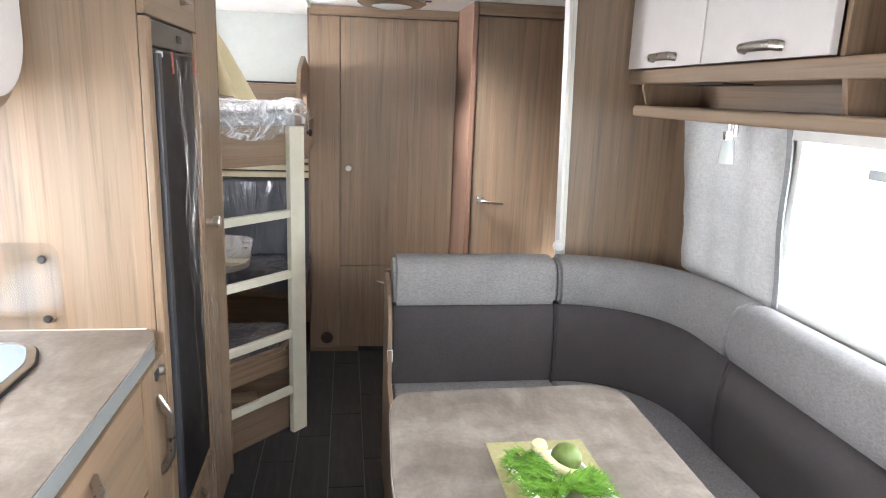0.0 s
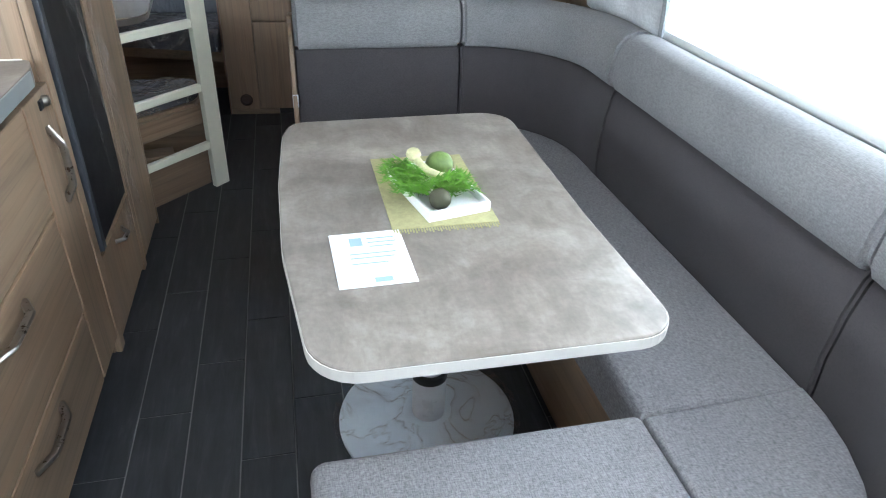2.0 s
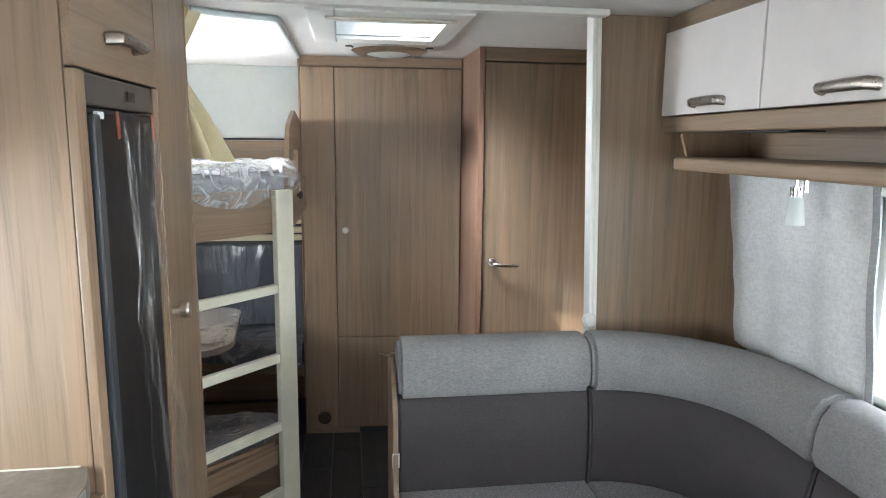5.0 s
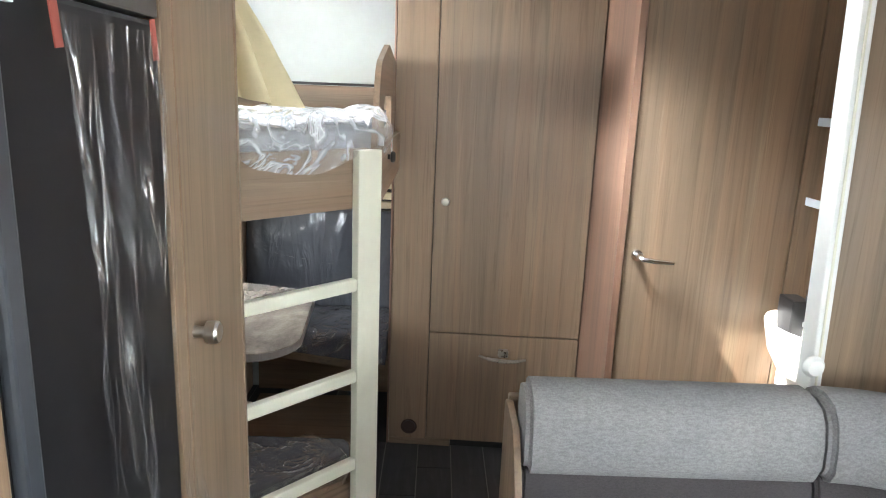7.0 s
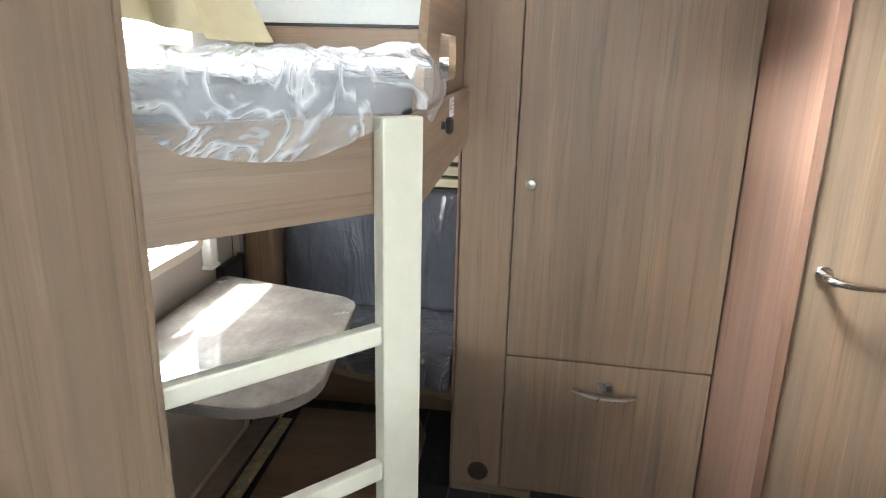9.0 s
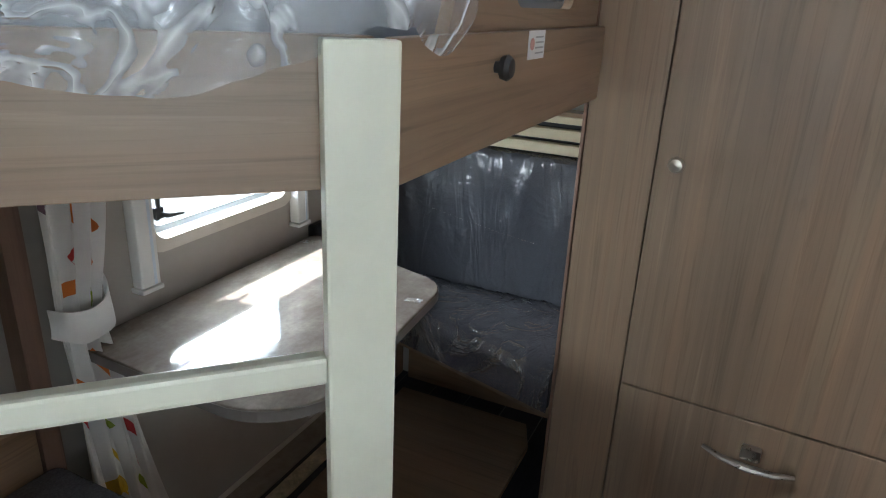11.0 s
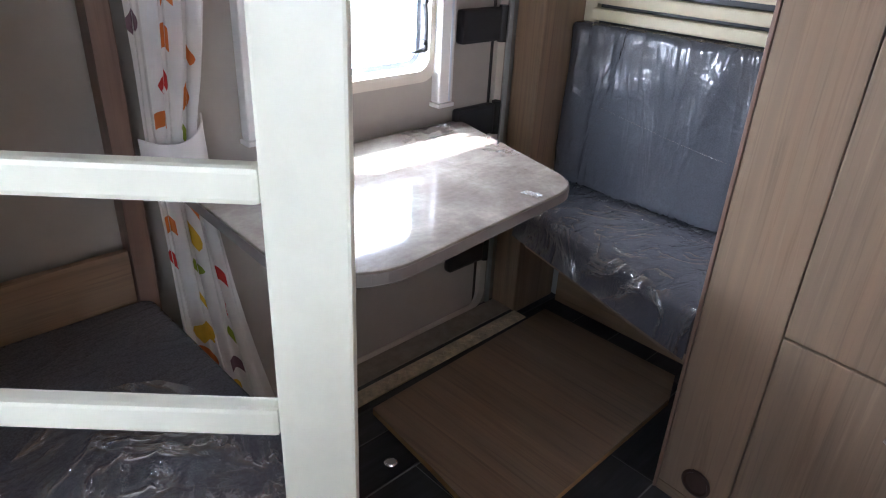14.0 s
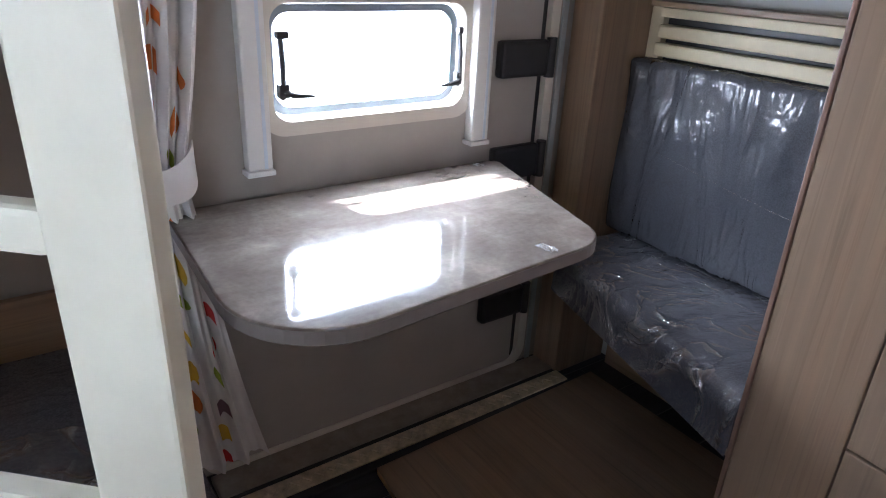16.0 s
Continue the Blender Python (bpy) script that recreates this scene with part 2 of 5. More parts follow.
def wrapped(name, colour, rough, stretch=(8, 8, 2.4), strength=1.0):
    """Upholstery seen through tight clear film: dark cloth under a creased clear coat."""
    m, n, l, b = material(name, colour, rough)
    v = coords(n, l, (1, 1, 1))
    crease = ridges(n, l, coords(n, l, stretch), 1.0, 0.8)
    fold = noise_tex(n, l, v, 6.0, 3, 0.6, 1.2)
    weave = noise_tex(n, l, v, 300, 2, 0.5)
    lo, hi = tuple(c * 0.75 for c in colour), tuple(c * 1.25 for c in colour)
    l.new(ramp(n, l, weave, (0.35, lo), (0.65, hi)), b.inputs["Base Color"])
    b.inputs["Coat Weight"].default_value, b.inputs["Coat Roughness"].default_value = 1.0, 0.18
    b.inputs["Coat IOR"].default_value = 1.75
    add = n.new("ShaderNodeMath")
    add.operation = "MULTIPLY_ADD"
    l.new(fold, add.inputs[0])
    add.inputs[1].default_value = 1.6
    l.new(crease, add.inputs[2])
    k = n.new("ShaderNodeBump")
    k.inputs["Strength"].default_value, k.inputs["Distance"].default_value = strength, 0.010
    l.new(add.outputs[0], k.inputs["Height"])
    l.new(k.outputs[0], b.inputs["Coat Normal"])
    return m


WRAPPED_DARK = wrapped("film_wrapped_charcoal", (0.043, 0.049, 0.063), 0.8, (9, 9, 1.8), 0.75)
WRAPPED_DARK.node_tree.nodes["Principled BSDF"].inputs["Coat Roughness"].default_value = 0.27
WRAPPED_SMOOTH = wrapped("tight_film_over_charcoal", (0.088, 0.094, 0.114), 0.7, (14, 6, 6), 0.5)
WRAPPED_SMOOTH.node_tree.nodes["Principled BSDF"].inputs["Coat Roughness"].default_value = 0.20
WRAPPED_SMOOTH.node_tree.nodes["Principled BSDF"].inputs["Coat IOR"].default_value = 1.5


def clear_film(name, tint, haze_amount, rough=0.10, gloss=0.10, scale=10.0, stretch=(1, 1, 1), most=0.85, on_crease=0.0, sharp=5.0, crease_highlight=0.10):
    """Thin crumpled packing film: mostly see-through, with sharp glints. Creases get extra white and gloss that paint
    in their highlights.
    """
    m, n, l, b = material(name, tint, rough)
    out = n["Material Output"]
    t, g, mx = n.new("ShaderNodeBsdfTransparent"), n.new("ShaderNodeBsdfGlossy"), n.new("ShaderNodeMixShader")
    g.inputs["Roughness"].default_value = rough
    g.inputs["Color"].default_value = (0.97, 0.97, 0.97, 1)
    white = n.new("ShaderNodeBsdfDiffuse")
    white.inputs["Color"].default_value = (*tint, 1)
    m2 = n.new("ShaderNodeMixShader")
    v = coords(n, l, stretch)
    crease = ridges(n, l, v, scale, 1.2, sharp)
    soft = noise_tex(n, l, v, scale * 1.4, 4, 0.6, 1.0)
    add = n.new("ShaderNodeMath")
    l.new(crease, add.inputs[0])
    l.new(soft, add.inputs[1])
    k = n.new("ShaderNodeBump")
    k.inputs["Strength"].default_value, k.inputs["Distance"].default_value = 0.9, 0.008
    l.new(add.outputs[0], k.inputs["Height"])
    l.new(k.outputs[0], g.inputs["Normal"])
    # White share grows along creases: highlights painted as diffuse colour.
    haze = n.new("ShaderNodeMapRange")
    haze.inputs[3].default_value, haze.inputs[4].default_value = haze_amount, min(1.0, haze_amount + crease_highlight)
    l.new(crease, haze.inputs[0])
    l.new(haze.outputs[0], mx.inputs[0])
    l.new(t.outputs[0], mx.inputs[1])
    l.new(white.outputs[0], mx.inputs[2])
    share = n.new("ShaderNodeMath")
    share.operation, share.use_clamp = "MULTIPLY_ADD", True
    l.new(crease, share.inputs[0])
    share.inputs[1].default_value = on_crease
    l.new(glance(n, l, gloss, k.outputs[0], most), share.inputs[2])
    l.new(share.outputs[0], m2.inputs[0])
    l.new(mx.outputs[0], m2.inputs[1])
    l.new(g.outputs[0], m2.inputs[2])
    l.new(m2.outputs[0], out.inputs["Surface"])
    return m


FILM = clear_film("clear_packing_film", (0.90, 0.93, 0.97), 0.20, 0.10, 0.07, 9.0, (1, 1, 1), 0.8, 0.16, 7.0, 0.55)
FILM_GLINT = clear_film("glinting_seat_film", (0.5, 0.52, 0.56), 0.0, 0.10, 0.05, 5.0, (1, 1, 1), 0.25, 0.42, 6.0)
# The same film whitened, so that the mattress top looks sunlit.
FILM_SUNLIT = clear_film("sunlit_packing_film", (0.90, 0.92, 0.96), 0.82, 0.10, 0.10, 6.0)
FILM_LONG = clear_film("long_creased_film", (0.5, 0.5, 0.52), 0.0, 0.09, 0.006, 15.0, (1, 1, 0.07), 0.05, 0.24, 12.0)
FILM_THIN = clear_film("thin_clear_film", (0.55, 0.57, 0.60), 0.0, 0.07, 0.05, 5.0, (1, 1, 1), 0.5, 0.10, 14.0)


def pane_glass(name):
    m, n, l, b = material(name, (1, 1, 1), 0.02)
    out = n["Material Output"]
    t, g, mx = n.new("ShaderNodeBsdfTransparent"), n.new("ShaderNodeBsdfGlossy"), n.new("ShaderNodeMixShader")
    t.inputs["Color"].default_value = (0.94, 0.95, 0.95, 1)
    g.inputs["Roughness"].default_value = 0.03
    l.new(glance(n, l, 0.04), mx.inputs[0])
    l.new(t.outputs[0], mx.inputs[1])
    l.new(g.outputs[0], mx.inputs[2])
    l.new(mx.outputs[0], out.inputs["Surface"])
    return m


GLASS = pane_glass("acrylic_glass")


LAMP_GLASS = simple("opal_glass_shade", (0.62, 0.68, 0.68), 0.25, vary=0.02)


def backdrop_glow(name, strength):
    """Over-bright daylight on the yard, with faint pale shapes."""
    m, n, l, b = material(name, (0.9, 0.95, 1.0), 0.9)
    t = noise_tex(n, l, coords(n, l, (1, 0.6, 2.0)), 1.2, 3, 0.5)
    l.new(ramp(n, l, t, (0.40, (0.15, 0.21, 0.25)), (0.435, (0.24, 0.31, 0.36)), (0.47, (0.95, 0.98, 1.0)), (0.7, (1, 1, 1))), b.inputs["Emission Color"])
    b.inputs["Emission Strength"].default_value = strength
    return m


YARD_GLOW = backdrop_glow("bright_yard_backdrop", 1.02)
YARD_GLOW_DOOR = backdrop_glow("bright_yard_backdrop_door_side", 1.92)


# ---- mesh helpers ----
def mesh_from(bm, name, mat, smooth=False):
    me = bpy.data.meshes.new(name)
    bmesh.ops.recalc_face_normals(bm, faces=bm.faces[:])
    bm.to_mesh(me)
    bm.free()
    me.materials.append(mat)
    if smooth:
        for p in me.polygons:
            p.use_smooth = True
        me.set_sharp_from_angle(angle=radians(40))
    return me


def part(name, bm, mat, parent, label="", smooth=False):
    """One mesh object under a thing or a part; bm is in world metres."""
    base = Vector(parent["base"])
    bm.transform(Matrix.Translation(-base))
    ob = new(name, mesh_from(bm, name, mat, smooth))
    ob.parent = parent
    ob["base"] = tuple(base)
    return tagged(ob, label)


def part_at(name, bm, mat, parent, m, label="", smooth=False):
    """As part(), for a mesh in its own axes, placed by m in the world: the grain follows the piece."""
    base = Vector(parent["base"])
    ob = new(name, mesh_from(bm, name, mat, smooth))
    ob.parent = parent
    ob.matrix_local = Matrix.Translation(-base) @ m
    ob["base"] = tuple(base)
    return tagged(ob, label)


def thing(name, base, label, category, group="", kind=""):
    ob = new(name)
    ob.location = base
    ob.empty_display_size = 0.05
    ob["base"] = tuple(base)
    return tagged(ob, label, category, group, kind)


def solid(name, bm, mat, base, label, category, group="", kind="", smooth=False):
    """A thing of one mesh; bm is in world metres."""
    bm.transform(Matrix.Translation(-Vector(base)))
    ob = new(name, mesh_from(bm, name, mat, smooth))
    ob.location = base
    ob["base"] = tuple(base)
    return tagged(ob, label, category, group, kind)


def box(x0, x1, y0, y1, z0, z1, bevel=0.0, bm=None, seg=2):
    own = bmesh.new()
    bmesh.ops.create_cube(own, size=1)
    bmesh.ops.transform(own, matrix=Matrix.Translation(((x0 + x1) / 2, (y0 + y1) / 2, (z0 + z1) / 2)) @ Matrix.Diagonal((abs(x1 - x0), abs(y1 - y0), abs(z1 - z0), 1)), verts=own.verts)
    if bevel:
        bmesh.ops.bevel(own, geom=own.edges[:], offset=bevel, segments=seg, profile=0.6, affect="EDGES", clamp_overlap=True)
    return own if bm is None else joined(bm, own)


def joined(bm, own):
    me = bpy.data.meshes.new("tmp")
    own.to_mesh(me)
    own.free()
    bm.from_mesh(me)
    bpy.data.meshes.remove(me)
    return bm


def moved(bm, m):
    bm.transform(m)
    return bm


def slab(pts, z0, z1, bevel=0.0, seg=2, bm=None):
    """A flat outline raised from z0 to z1."""
    own = bmesh.new()
    face = own.faces.new([own.verts.new((x, y, z0)) for x, y in pts])
    up = bmesh.ops.extrude_face_region(own, geom=[face])
    bmesh.ops.translate(own, vec=(0, 0, z1 - z0), verts=[v for v in up["geom"] if isinstance(v, bmesh.types.BMVert)])
    if bevel:
        flat = [e for e in own.edges if abs(e.verts[0].co.z - e.verts[1].co.z) < 1e-6]
        bmesh.ops.bevel(own, geom=flat, offset=bevel, segments=seg, profile=0.55, affect="EDGES", clamp_overlap=True)
    bmesh.ops.recalc_face_normals(own, faces=own.faces[:])
    return own if bm is None else joined(bm, own)


def rounded(pts, radius, steps=6):
    """The outline with its corners rounded; radius: one, or one for each corner."""
    out, n = [], len(pts)
    rs = radius if isinstance(radius, (list, tuple)) else [radius] * n
    for i in range(n):
        p, a, c = Vector(pts[i]), Vector(pts[i - 1]), Vector(pts[(i + 1) % n])
        r = rs[i]
        if r <= 0:
            out.append(tuple(p))
            continue
        u, w = (a - p).normalized(), (c - p).normalized()
        half = u.angle(w) / 2
        d = min(r / math.tan(half), (a - p).length * 0.49, (c - p).length * 0.49)
        r = d * math.tan(half)
        mid = p + (u + w).normalized() * (r / math.sin(half))
        s, e = p + u * d - mid, p + w * d - mid
        turn = s.angle_signed(e)
        for k in range(steps + 1):
            g = -turn * k / steps
            out.append((mid.x + s.x * math.cos(g) - s.y * math.sin(g), mid.y + s.x * math.sin(g) + s.y * math.cos(g)))
    return out


def upright(bm, where, axis):
    """Turns a slab drawn in (x, y) and raised in z into one that stands: axis 'x' (drawn in y, z; raised along x) or 'y' (drawn in x, z)."""
    if axis == "x":
        m = Matrix(((0, 0, 1, where), (1, 0, 0, 0), (0, 1, 0, 0), (0, 0, 0, 1)))
    else:
        m = Matrix(((1, 0, 0, 0), (0, 0, 1, where), (0, 1, 0, 0), (0, 0, 0, 1)))
    bm.transform(m)
    bmesh.ops.recalc_face_normals(bm, faces=bm.faces[:])
    return bm


def tube(points, radius, sides=10, bm=None, flat=1.0):
    """A round bar through the points."""
    own = bmesh.new()
    pts = [Vector(p) for p in points]
    span = (pts[-1] - pts[0]).normalized()
    ref = Vector((0, 0, 1)) if abs(span.z) < 0.7 else Vector((0, 1, 0))
    rings = []
    for i, p in enumerate(pts):
        d = (pts[min(i + 1, len(pts) - 1)] - pts[max(i - 1, 0)]).normalized()
        side = d.cross(ref)
        side = Vector((1, 0, 0)) if side.length < 1e-4 else side.normalized()
        up = side.cross(d).normalized()
        rr = radius[i] if isinstance(radius, (list, tuple)) else radius
        rings.append([own.verts.new(p + side * rr * math.cos(2 * math.pi * k / sides) + up * rr * flat * math.sin(2 * math.pi * k / sides)) for k in range(sides)])
    for a, b in zip(rings, rings[1:]):
        for k in range(sides):
            own.faces.new((a[k], a[(k + 1) % sides], b[(k + 1) % sides], b[k]))
    own.faces.new(rings[0])
    own.faces.new(rings[-1])
    bmesh.ops.recalc_face_normals(own, faces=own.faces[:])
    return own if bm is None else joined(bm, own)


def lathe(profile, m, sides=24, bm=None):
    """(radius, height) pairs turned about z, then placed by m."""
    own = bmesh.new()
    rings = [[own.verts.new((r * math.cos(2 * math.pi * k / sides), r * math.sin(2 * math.pi * k / sides), z)) for k in range(sides)] for r, z in profile]
    for a, b in zip(rings, rings[1:]):
        for k in range(sides):
            own.faces.new((a[k], a[(k + 1) % sides], b[(k + 1) % sides], b[k]))
    own.faces.new(rings[0])
    own.faces.new(rings[-1])
    bmesh.ops.recalc_face_normals(own, faces=own.faces[:])
    own.transform(m)
    return own if bm is None else joined(bm, own)


def sheet(fn, nu, nv, thick=0.0):
    """A cloth-like sheet through fn(u, v), given a thickness."""
    own = bmesh.new()
    grid = [[own.verts.new(fn(i / nu, j / nv)) for j in range(nv + 1)] for i in range(nu + 1)]
    for i in range(nu):
        for j in range(nv):
            own.faces.new((grid[i][j], grid[i + 1][j], grid[i + 1][j + 1], grid[i][j + 1]))
    if thick:
        bmesh.ops.recalc_face_normals(own, faces=own.faces[:])
        bmesh.ops.solidify(own, geom=own.faces[:], thickness=thick)
    return own


def sweep(path, profile, cap=True):
    """A profile of (outward, z) swept along a path of (x, y, nx, ny)."""
    own = bmesh.new()
    rings = [[own.verts.new((x + nx * o, y + ny * o, z)) for o, z in profile] for x, y, nx, ny in path]
    k = len(profile)
    for a, b in zip(rings, rings[1:]):
        for i in range(k):
            own.faces.new((a[i], a[(i + 1) % k], b[(i + 1) % k], b[i]))
    if cap:
        own.faces.new(rings[0])
        own.faces.new(rings[-1])
    bmesh.ops.recalc_face_normals(own, faces=own.faces[:])
    return own


def lump(seed, p, scale, amount):
    """Uneven offset of a soft surface."""
    return amount * noise.noise(Vector(p) * scale + Vector((seed, seed * 0.7, 0)))


# ---- the shell of the caravan ----
XL, XR, YF, YB, H = -0.88, 1.525, -1.80, 4.12, 1.985
T = 0.06


def wall_with_holes(name, x0, x1, y0, y1, holes, mat, along, label):
    """An upright wall along x or y, with rectangular openings (a, b, z0, z1) in it."""
    bm = bmesh.new()
    a0, a1 = (y0, y1) if along == "y" else (x0, x1)
    cuts = sorted({a0, a1, *(h[0] for h in holes), *(h[1] for h in holes)})
    for s, e in zip(cuts, cuts[1:]):
        mid = (s + e) / 2
        spans = sorted((h[2], h[3]) for h in holes if h[0] < mid < h[1])
        z = 0.0
        for lo, hi in [*spans, (H + 0.05, None)]:
            if lo > z + 1e-6:
                if along == "y":
                    box(x0, x1, s, e, z, lo, bm=bm)
                else:
                    box(s, e, y0, y1, z, lo, bm=bm)
            z = hi
    bmesh.ops.remove_doubles(bm, verts=bm.verts[:], dist=1e-5)
    return solid(name, bm, mat, ((x0 + x1) / 2, (y0 + y1) / 2, 0), label, "wall", kind="structure")


DOOR_Y0, DOOR_Y1, DOOR_Z0, DOOR_Z1 = 2.86, 3.80, 0.018, 1.21
wall_left = wall_with_holes("wall_left", XL - T, XL, YF, YB, [(0.25, 1.25, 1.04, 1.40), (DOOR_Y0, DOOR_Y1, DOOR_Z0, DOOR_Z1), (2.70, 3.60, 1.48, 1.80)], WALL_BEIGE, "y", "beige-grey lined caravan side wall with openings")
wall_right = wall_with_holes("wall_right", XR, XR + T, YF, YB, [(-0.05, 1.56, 0.93, 1.475)], WALL_GREY, "y", "pale lined caravan side wall with a long window")
wall_rear = wall_with_holes("wall_rear", XL, XR, YB, YB + T, [], WALL_GREY, "x", "pale green-grey lined rear wall behind the bunk")
# Closing wall out of view; its wide opening is added to let light in.
wall_front = wall_with_holes("wall_front", XL, XR, YF - T, YF, [(-0.5, 1.1, 0.92, 1.5)], WALL_GREY, "x", "pale lined front wall out of view with an added opening for light")

bm = bmesh.new()
# The last three slabs leave an added, unseen opening over the front seats.
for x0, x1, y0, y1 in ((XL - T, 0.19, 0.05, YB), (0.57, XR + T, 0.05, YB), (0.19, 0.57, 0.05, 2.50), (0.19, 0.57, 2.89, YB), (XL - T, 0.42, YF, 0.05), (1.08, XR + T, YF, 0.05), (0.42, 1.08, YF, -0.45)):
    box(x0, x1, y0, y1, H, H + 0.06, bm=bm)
ceiling = solid("ceiling", bm, CEILING, (0.3, 1.2, H), "off-white lined caravan ceiling with a roof hatch opening and an added front one", "ceiling", kind="structure")

floor = solid("floor", box(XL - T, XR + T, YF - T, YB + T, -0.05, -0.004), FLOOR_GROUT, (0.3, 1.2, 0), "dark slate vinyl plank floor with pale joints", "floor", kind="structure")
backdrop = solid("backdrop", box(3.0, 3.05, -9, 12, -0.59, 3.2), YARD_GLOW, (3.0, 1.5, -0.59), "over-bright sunlit yard beyond the long window", "backdrop", kind="structure")
backdrop_door = solid("backdrop_door_side", box(-6.05, -6.0, -9, 14, -0.59, 6.0), YARD_GLOW_DOOR, (-6.0, 2.5, -0.59), "over-bright sunlit yard beyond the service door", "backdrop", kind="structure")
ground = solid("ground", box(-300, 300, -300, 300, -0.62, -0.60), GROUND, (0, 0, -0.6), "pale sunlit gravel yard outside", "ground", kind="structure")


def trim(name, bm, mat, base, label):
    return solid(name, bm, mat, base, label, "trim", kind="structure")


# panel that closes the washroom, and its side to the gangway
partition = solid("partition_wall", upright(slab([(1.112, 0.0), (XR, 0.0), (XR, H), (1.058, H)], 0, 0.04, 0.003), 2.29, "y"), WOOD_Z, (1.27, 2.32, 0), "upright oak-foil partition behind the corner sofa", "wall", kind="structure")
bath_post = solid("wall_pillar", slab([(0.815, 3.10), (0.840, 3.10), (0.840, 3.60), (0.812, 3.60), (0.812, 3.505)], 0, H, 0.002), WOOD_EDGE, (0.81, 3.3, 0), "narrow oak pillar between wardrobe and washroom door", "pillar", kind="structure")
side_return = trim("trim_side_return", box(XR - 0.012, XR - 0.001, 2.06, 2.289, 0.40, 1.489, 0.001), WOOD_Z, (XR, 2.17, 0.40), "narrow oak-foil panel on the side wall beside the partition")
header = trim("trim_header", box(0.842, XR, 3.10, 3.16, 1.925, H, 0.002), WOOD_X, (1.1, 3.13, 1.925), "oak header strip above the washroom door")
wash_back = solid("wall_washroom", box(1.432, XR, 3.112, 3.16, 0, 1.922), WOOD_Z, (1.41, 3.14, 0), "oak-foil panel beside the washroom door", "wall", kind="structure")

# washroom door
door_1 = thing("door_1", (1.08, 3.12, 0), "closed oak-foil washroom door with a lever handle", "door", kind="structure")
part("door_leaf", box(0.846, 1.428, 3.115, 3.145, 0.03, 1.92, 0.003), WOOD_Z, door_1)
h = part("door_handle", lathe([(0.001, 0), (0.020, 0), (0.022, 0.004), (0.020, 0.009), (0.001, 0.009)], pose(0.891, 3.115, 1.012, 90, 0, 0)), CHROME, door_1, "chrome lever handle", True)
part("lever", tube([(0.891, 3.108, 1.012), (0.891, 3.070, 1.012), (0.897, 3.060, 1.010), (0.935, 3.056, 1.004), (1.005, 3.058, 1.000)], [0.010, 0.010, 0.010, 0.009, 0.007], 10), CHROME, h, "", True)

# white concertina-door post
pole = thing("folding_door_post", (1.06, 2.30, 0), "white plastic folding-door post with a round catch", "door post")
part("rail", upright(slab([(1.086, 0.0), (1.110, 0.0), (1.052, 1.978), (1.020, 1.978)], 0, 0.058, 0.004), 2.265, "y"), WHITE, pole)
part("groove_strip", upright(slab([(1.096, 0.0), (1.100, 0.0), (1.038, 1.97), (1.032, 1.97)], 0, 0.0038, 0.0008), 2.261, "y"), CREAM, pole)
part("catch", lathe([(0.001, 0), (0.024, 0), (0.026, 0.010), (0.018, 0.022), (0.001, 0.024)], pose(1.052, 2.266, 0.960, 90, 0, 0), 16), WHITE, pole, "", True)
trim("trim_ceiling_bar", box(-0.22, 1.055, 2.205, 2.255, 1.965, H, 0.004), WHITE, (0.4, 2.26, 1.965), "white guide bar across the ceiling")

# wardrobe
WR = pose(0.0, 3.562, 0, 0, 0, -3.2)


def in_wardrobe(bm):
    return moved(bm, WR)


ward = thing("wardrobe", (0.4, 3.55, 0), "tall closed oak-foil wardrobe with a flap below its door", "wardrobe")
part("side_panel", box(-0.004, 0.014, 3.575, 4.11, 0, H - 0.004), WOOD_EDGE, ward)
part("left_stile", in_wardrobe(box(0.0, 0.166, 0.0, 0.03, 0.031, H - 0.055, 0.003)), WOOD_Z, ward)
part("body", box(0.016, 0.83, 3.60, 4.10, 0.0, H - 0.004), BLACK, ward)
part("edge_strip", in_wardrobe(box(-0.010, -0.0015, -0.002, 0.03, 0.0, H - 0.004, 0.002)), WOOD_EDGE, ward, "reddish rounded edge strip")
part("header_board", in_wardrobe(box(0.0, 0.81, 0.0, 0.03, H - 0.052, H - 0.004, 0.002)), WOOD_X, ward)
wd = part("door", in_wardrobe(box(0.1692, 0.808, -0.002, 0.026, 0.541, H - 0.057, 0.003)), WOOD_Z, ward)
part("knob", in_wardrobe(lathe([(0.001, 0), (0.008, 0), (0.008, 0.012), (0.016, 0.018), (0.018, 0.024), (0.014, 0.030), (0.001, 0.032)], pose(0.216, -0.002, 1.113, 90, 0, 0), 18)), STEEL, wd, "brushed nickel knob", True)
fl = part("flap", in_wardrobe(box(0.1692, 0.808, -0.002, 0.026, 0.034, 0.5365, 0.003)), WOOD_Z, ward)
part("handle_bow", in_wardrobe(tube([(0.385, -0.026, 0.452), (0.43, -0.034, 0.441), (0.487, -0.038, 0.436), (0.545, -0.034, 0.436), (0.588, -0.026, 0.443)], [0.006, 0.010, 0.012, 0.010, 0.006], 8, flat=0.7)), STEEL_DULL, fl, "bowed nickel bar handle", True)
part("handle_plate", in_wardrobe(box(0.468, 0.512, -0.026, -0.002, 0.446, 0.480, 0.006)), STEEL_DULL, fl, "", True)
part("plinth", in_wardrobe(box(0.0, 0.276, 0.0, 0.03, 0.0, 0.0295, 0.002)), WOOD_X, ward)
# Black filler that stands in for shade in the open toe space.
part("plinth_recess", in_wardrobe(box(0.278, 0.81, 0.012, 0.03, 0.0, 0.030)), BLACK, ward, "black filler painting the shade of the open toe space")
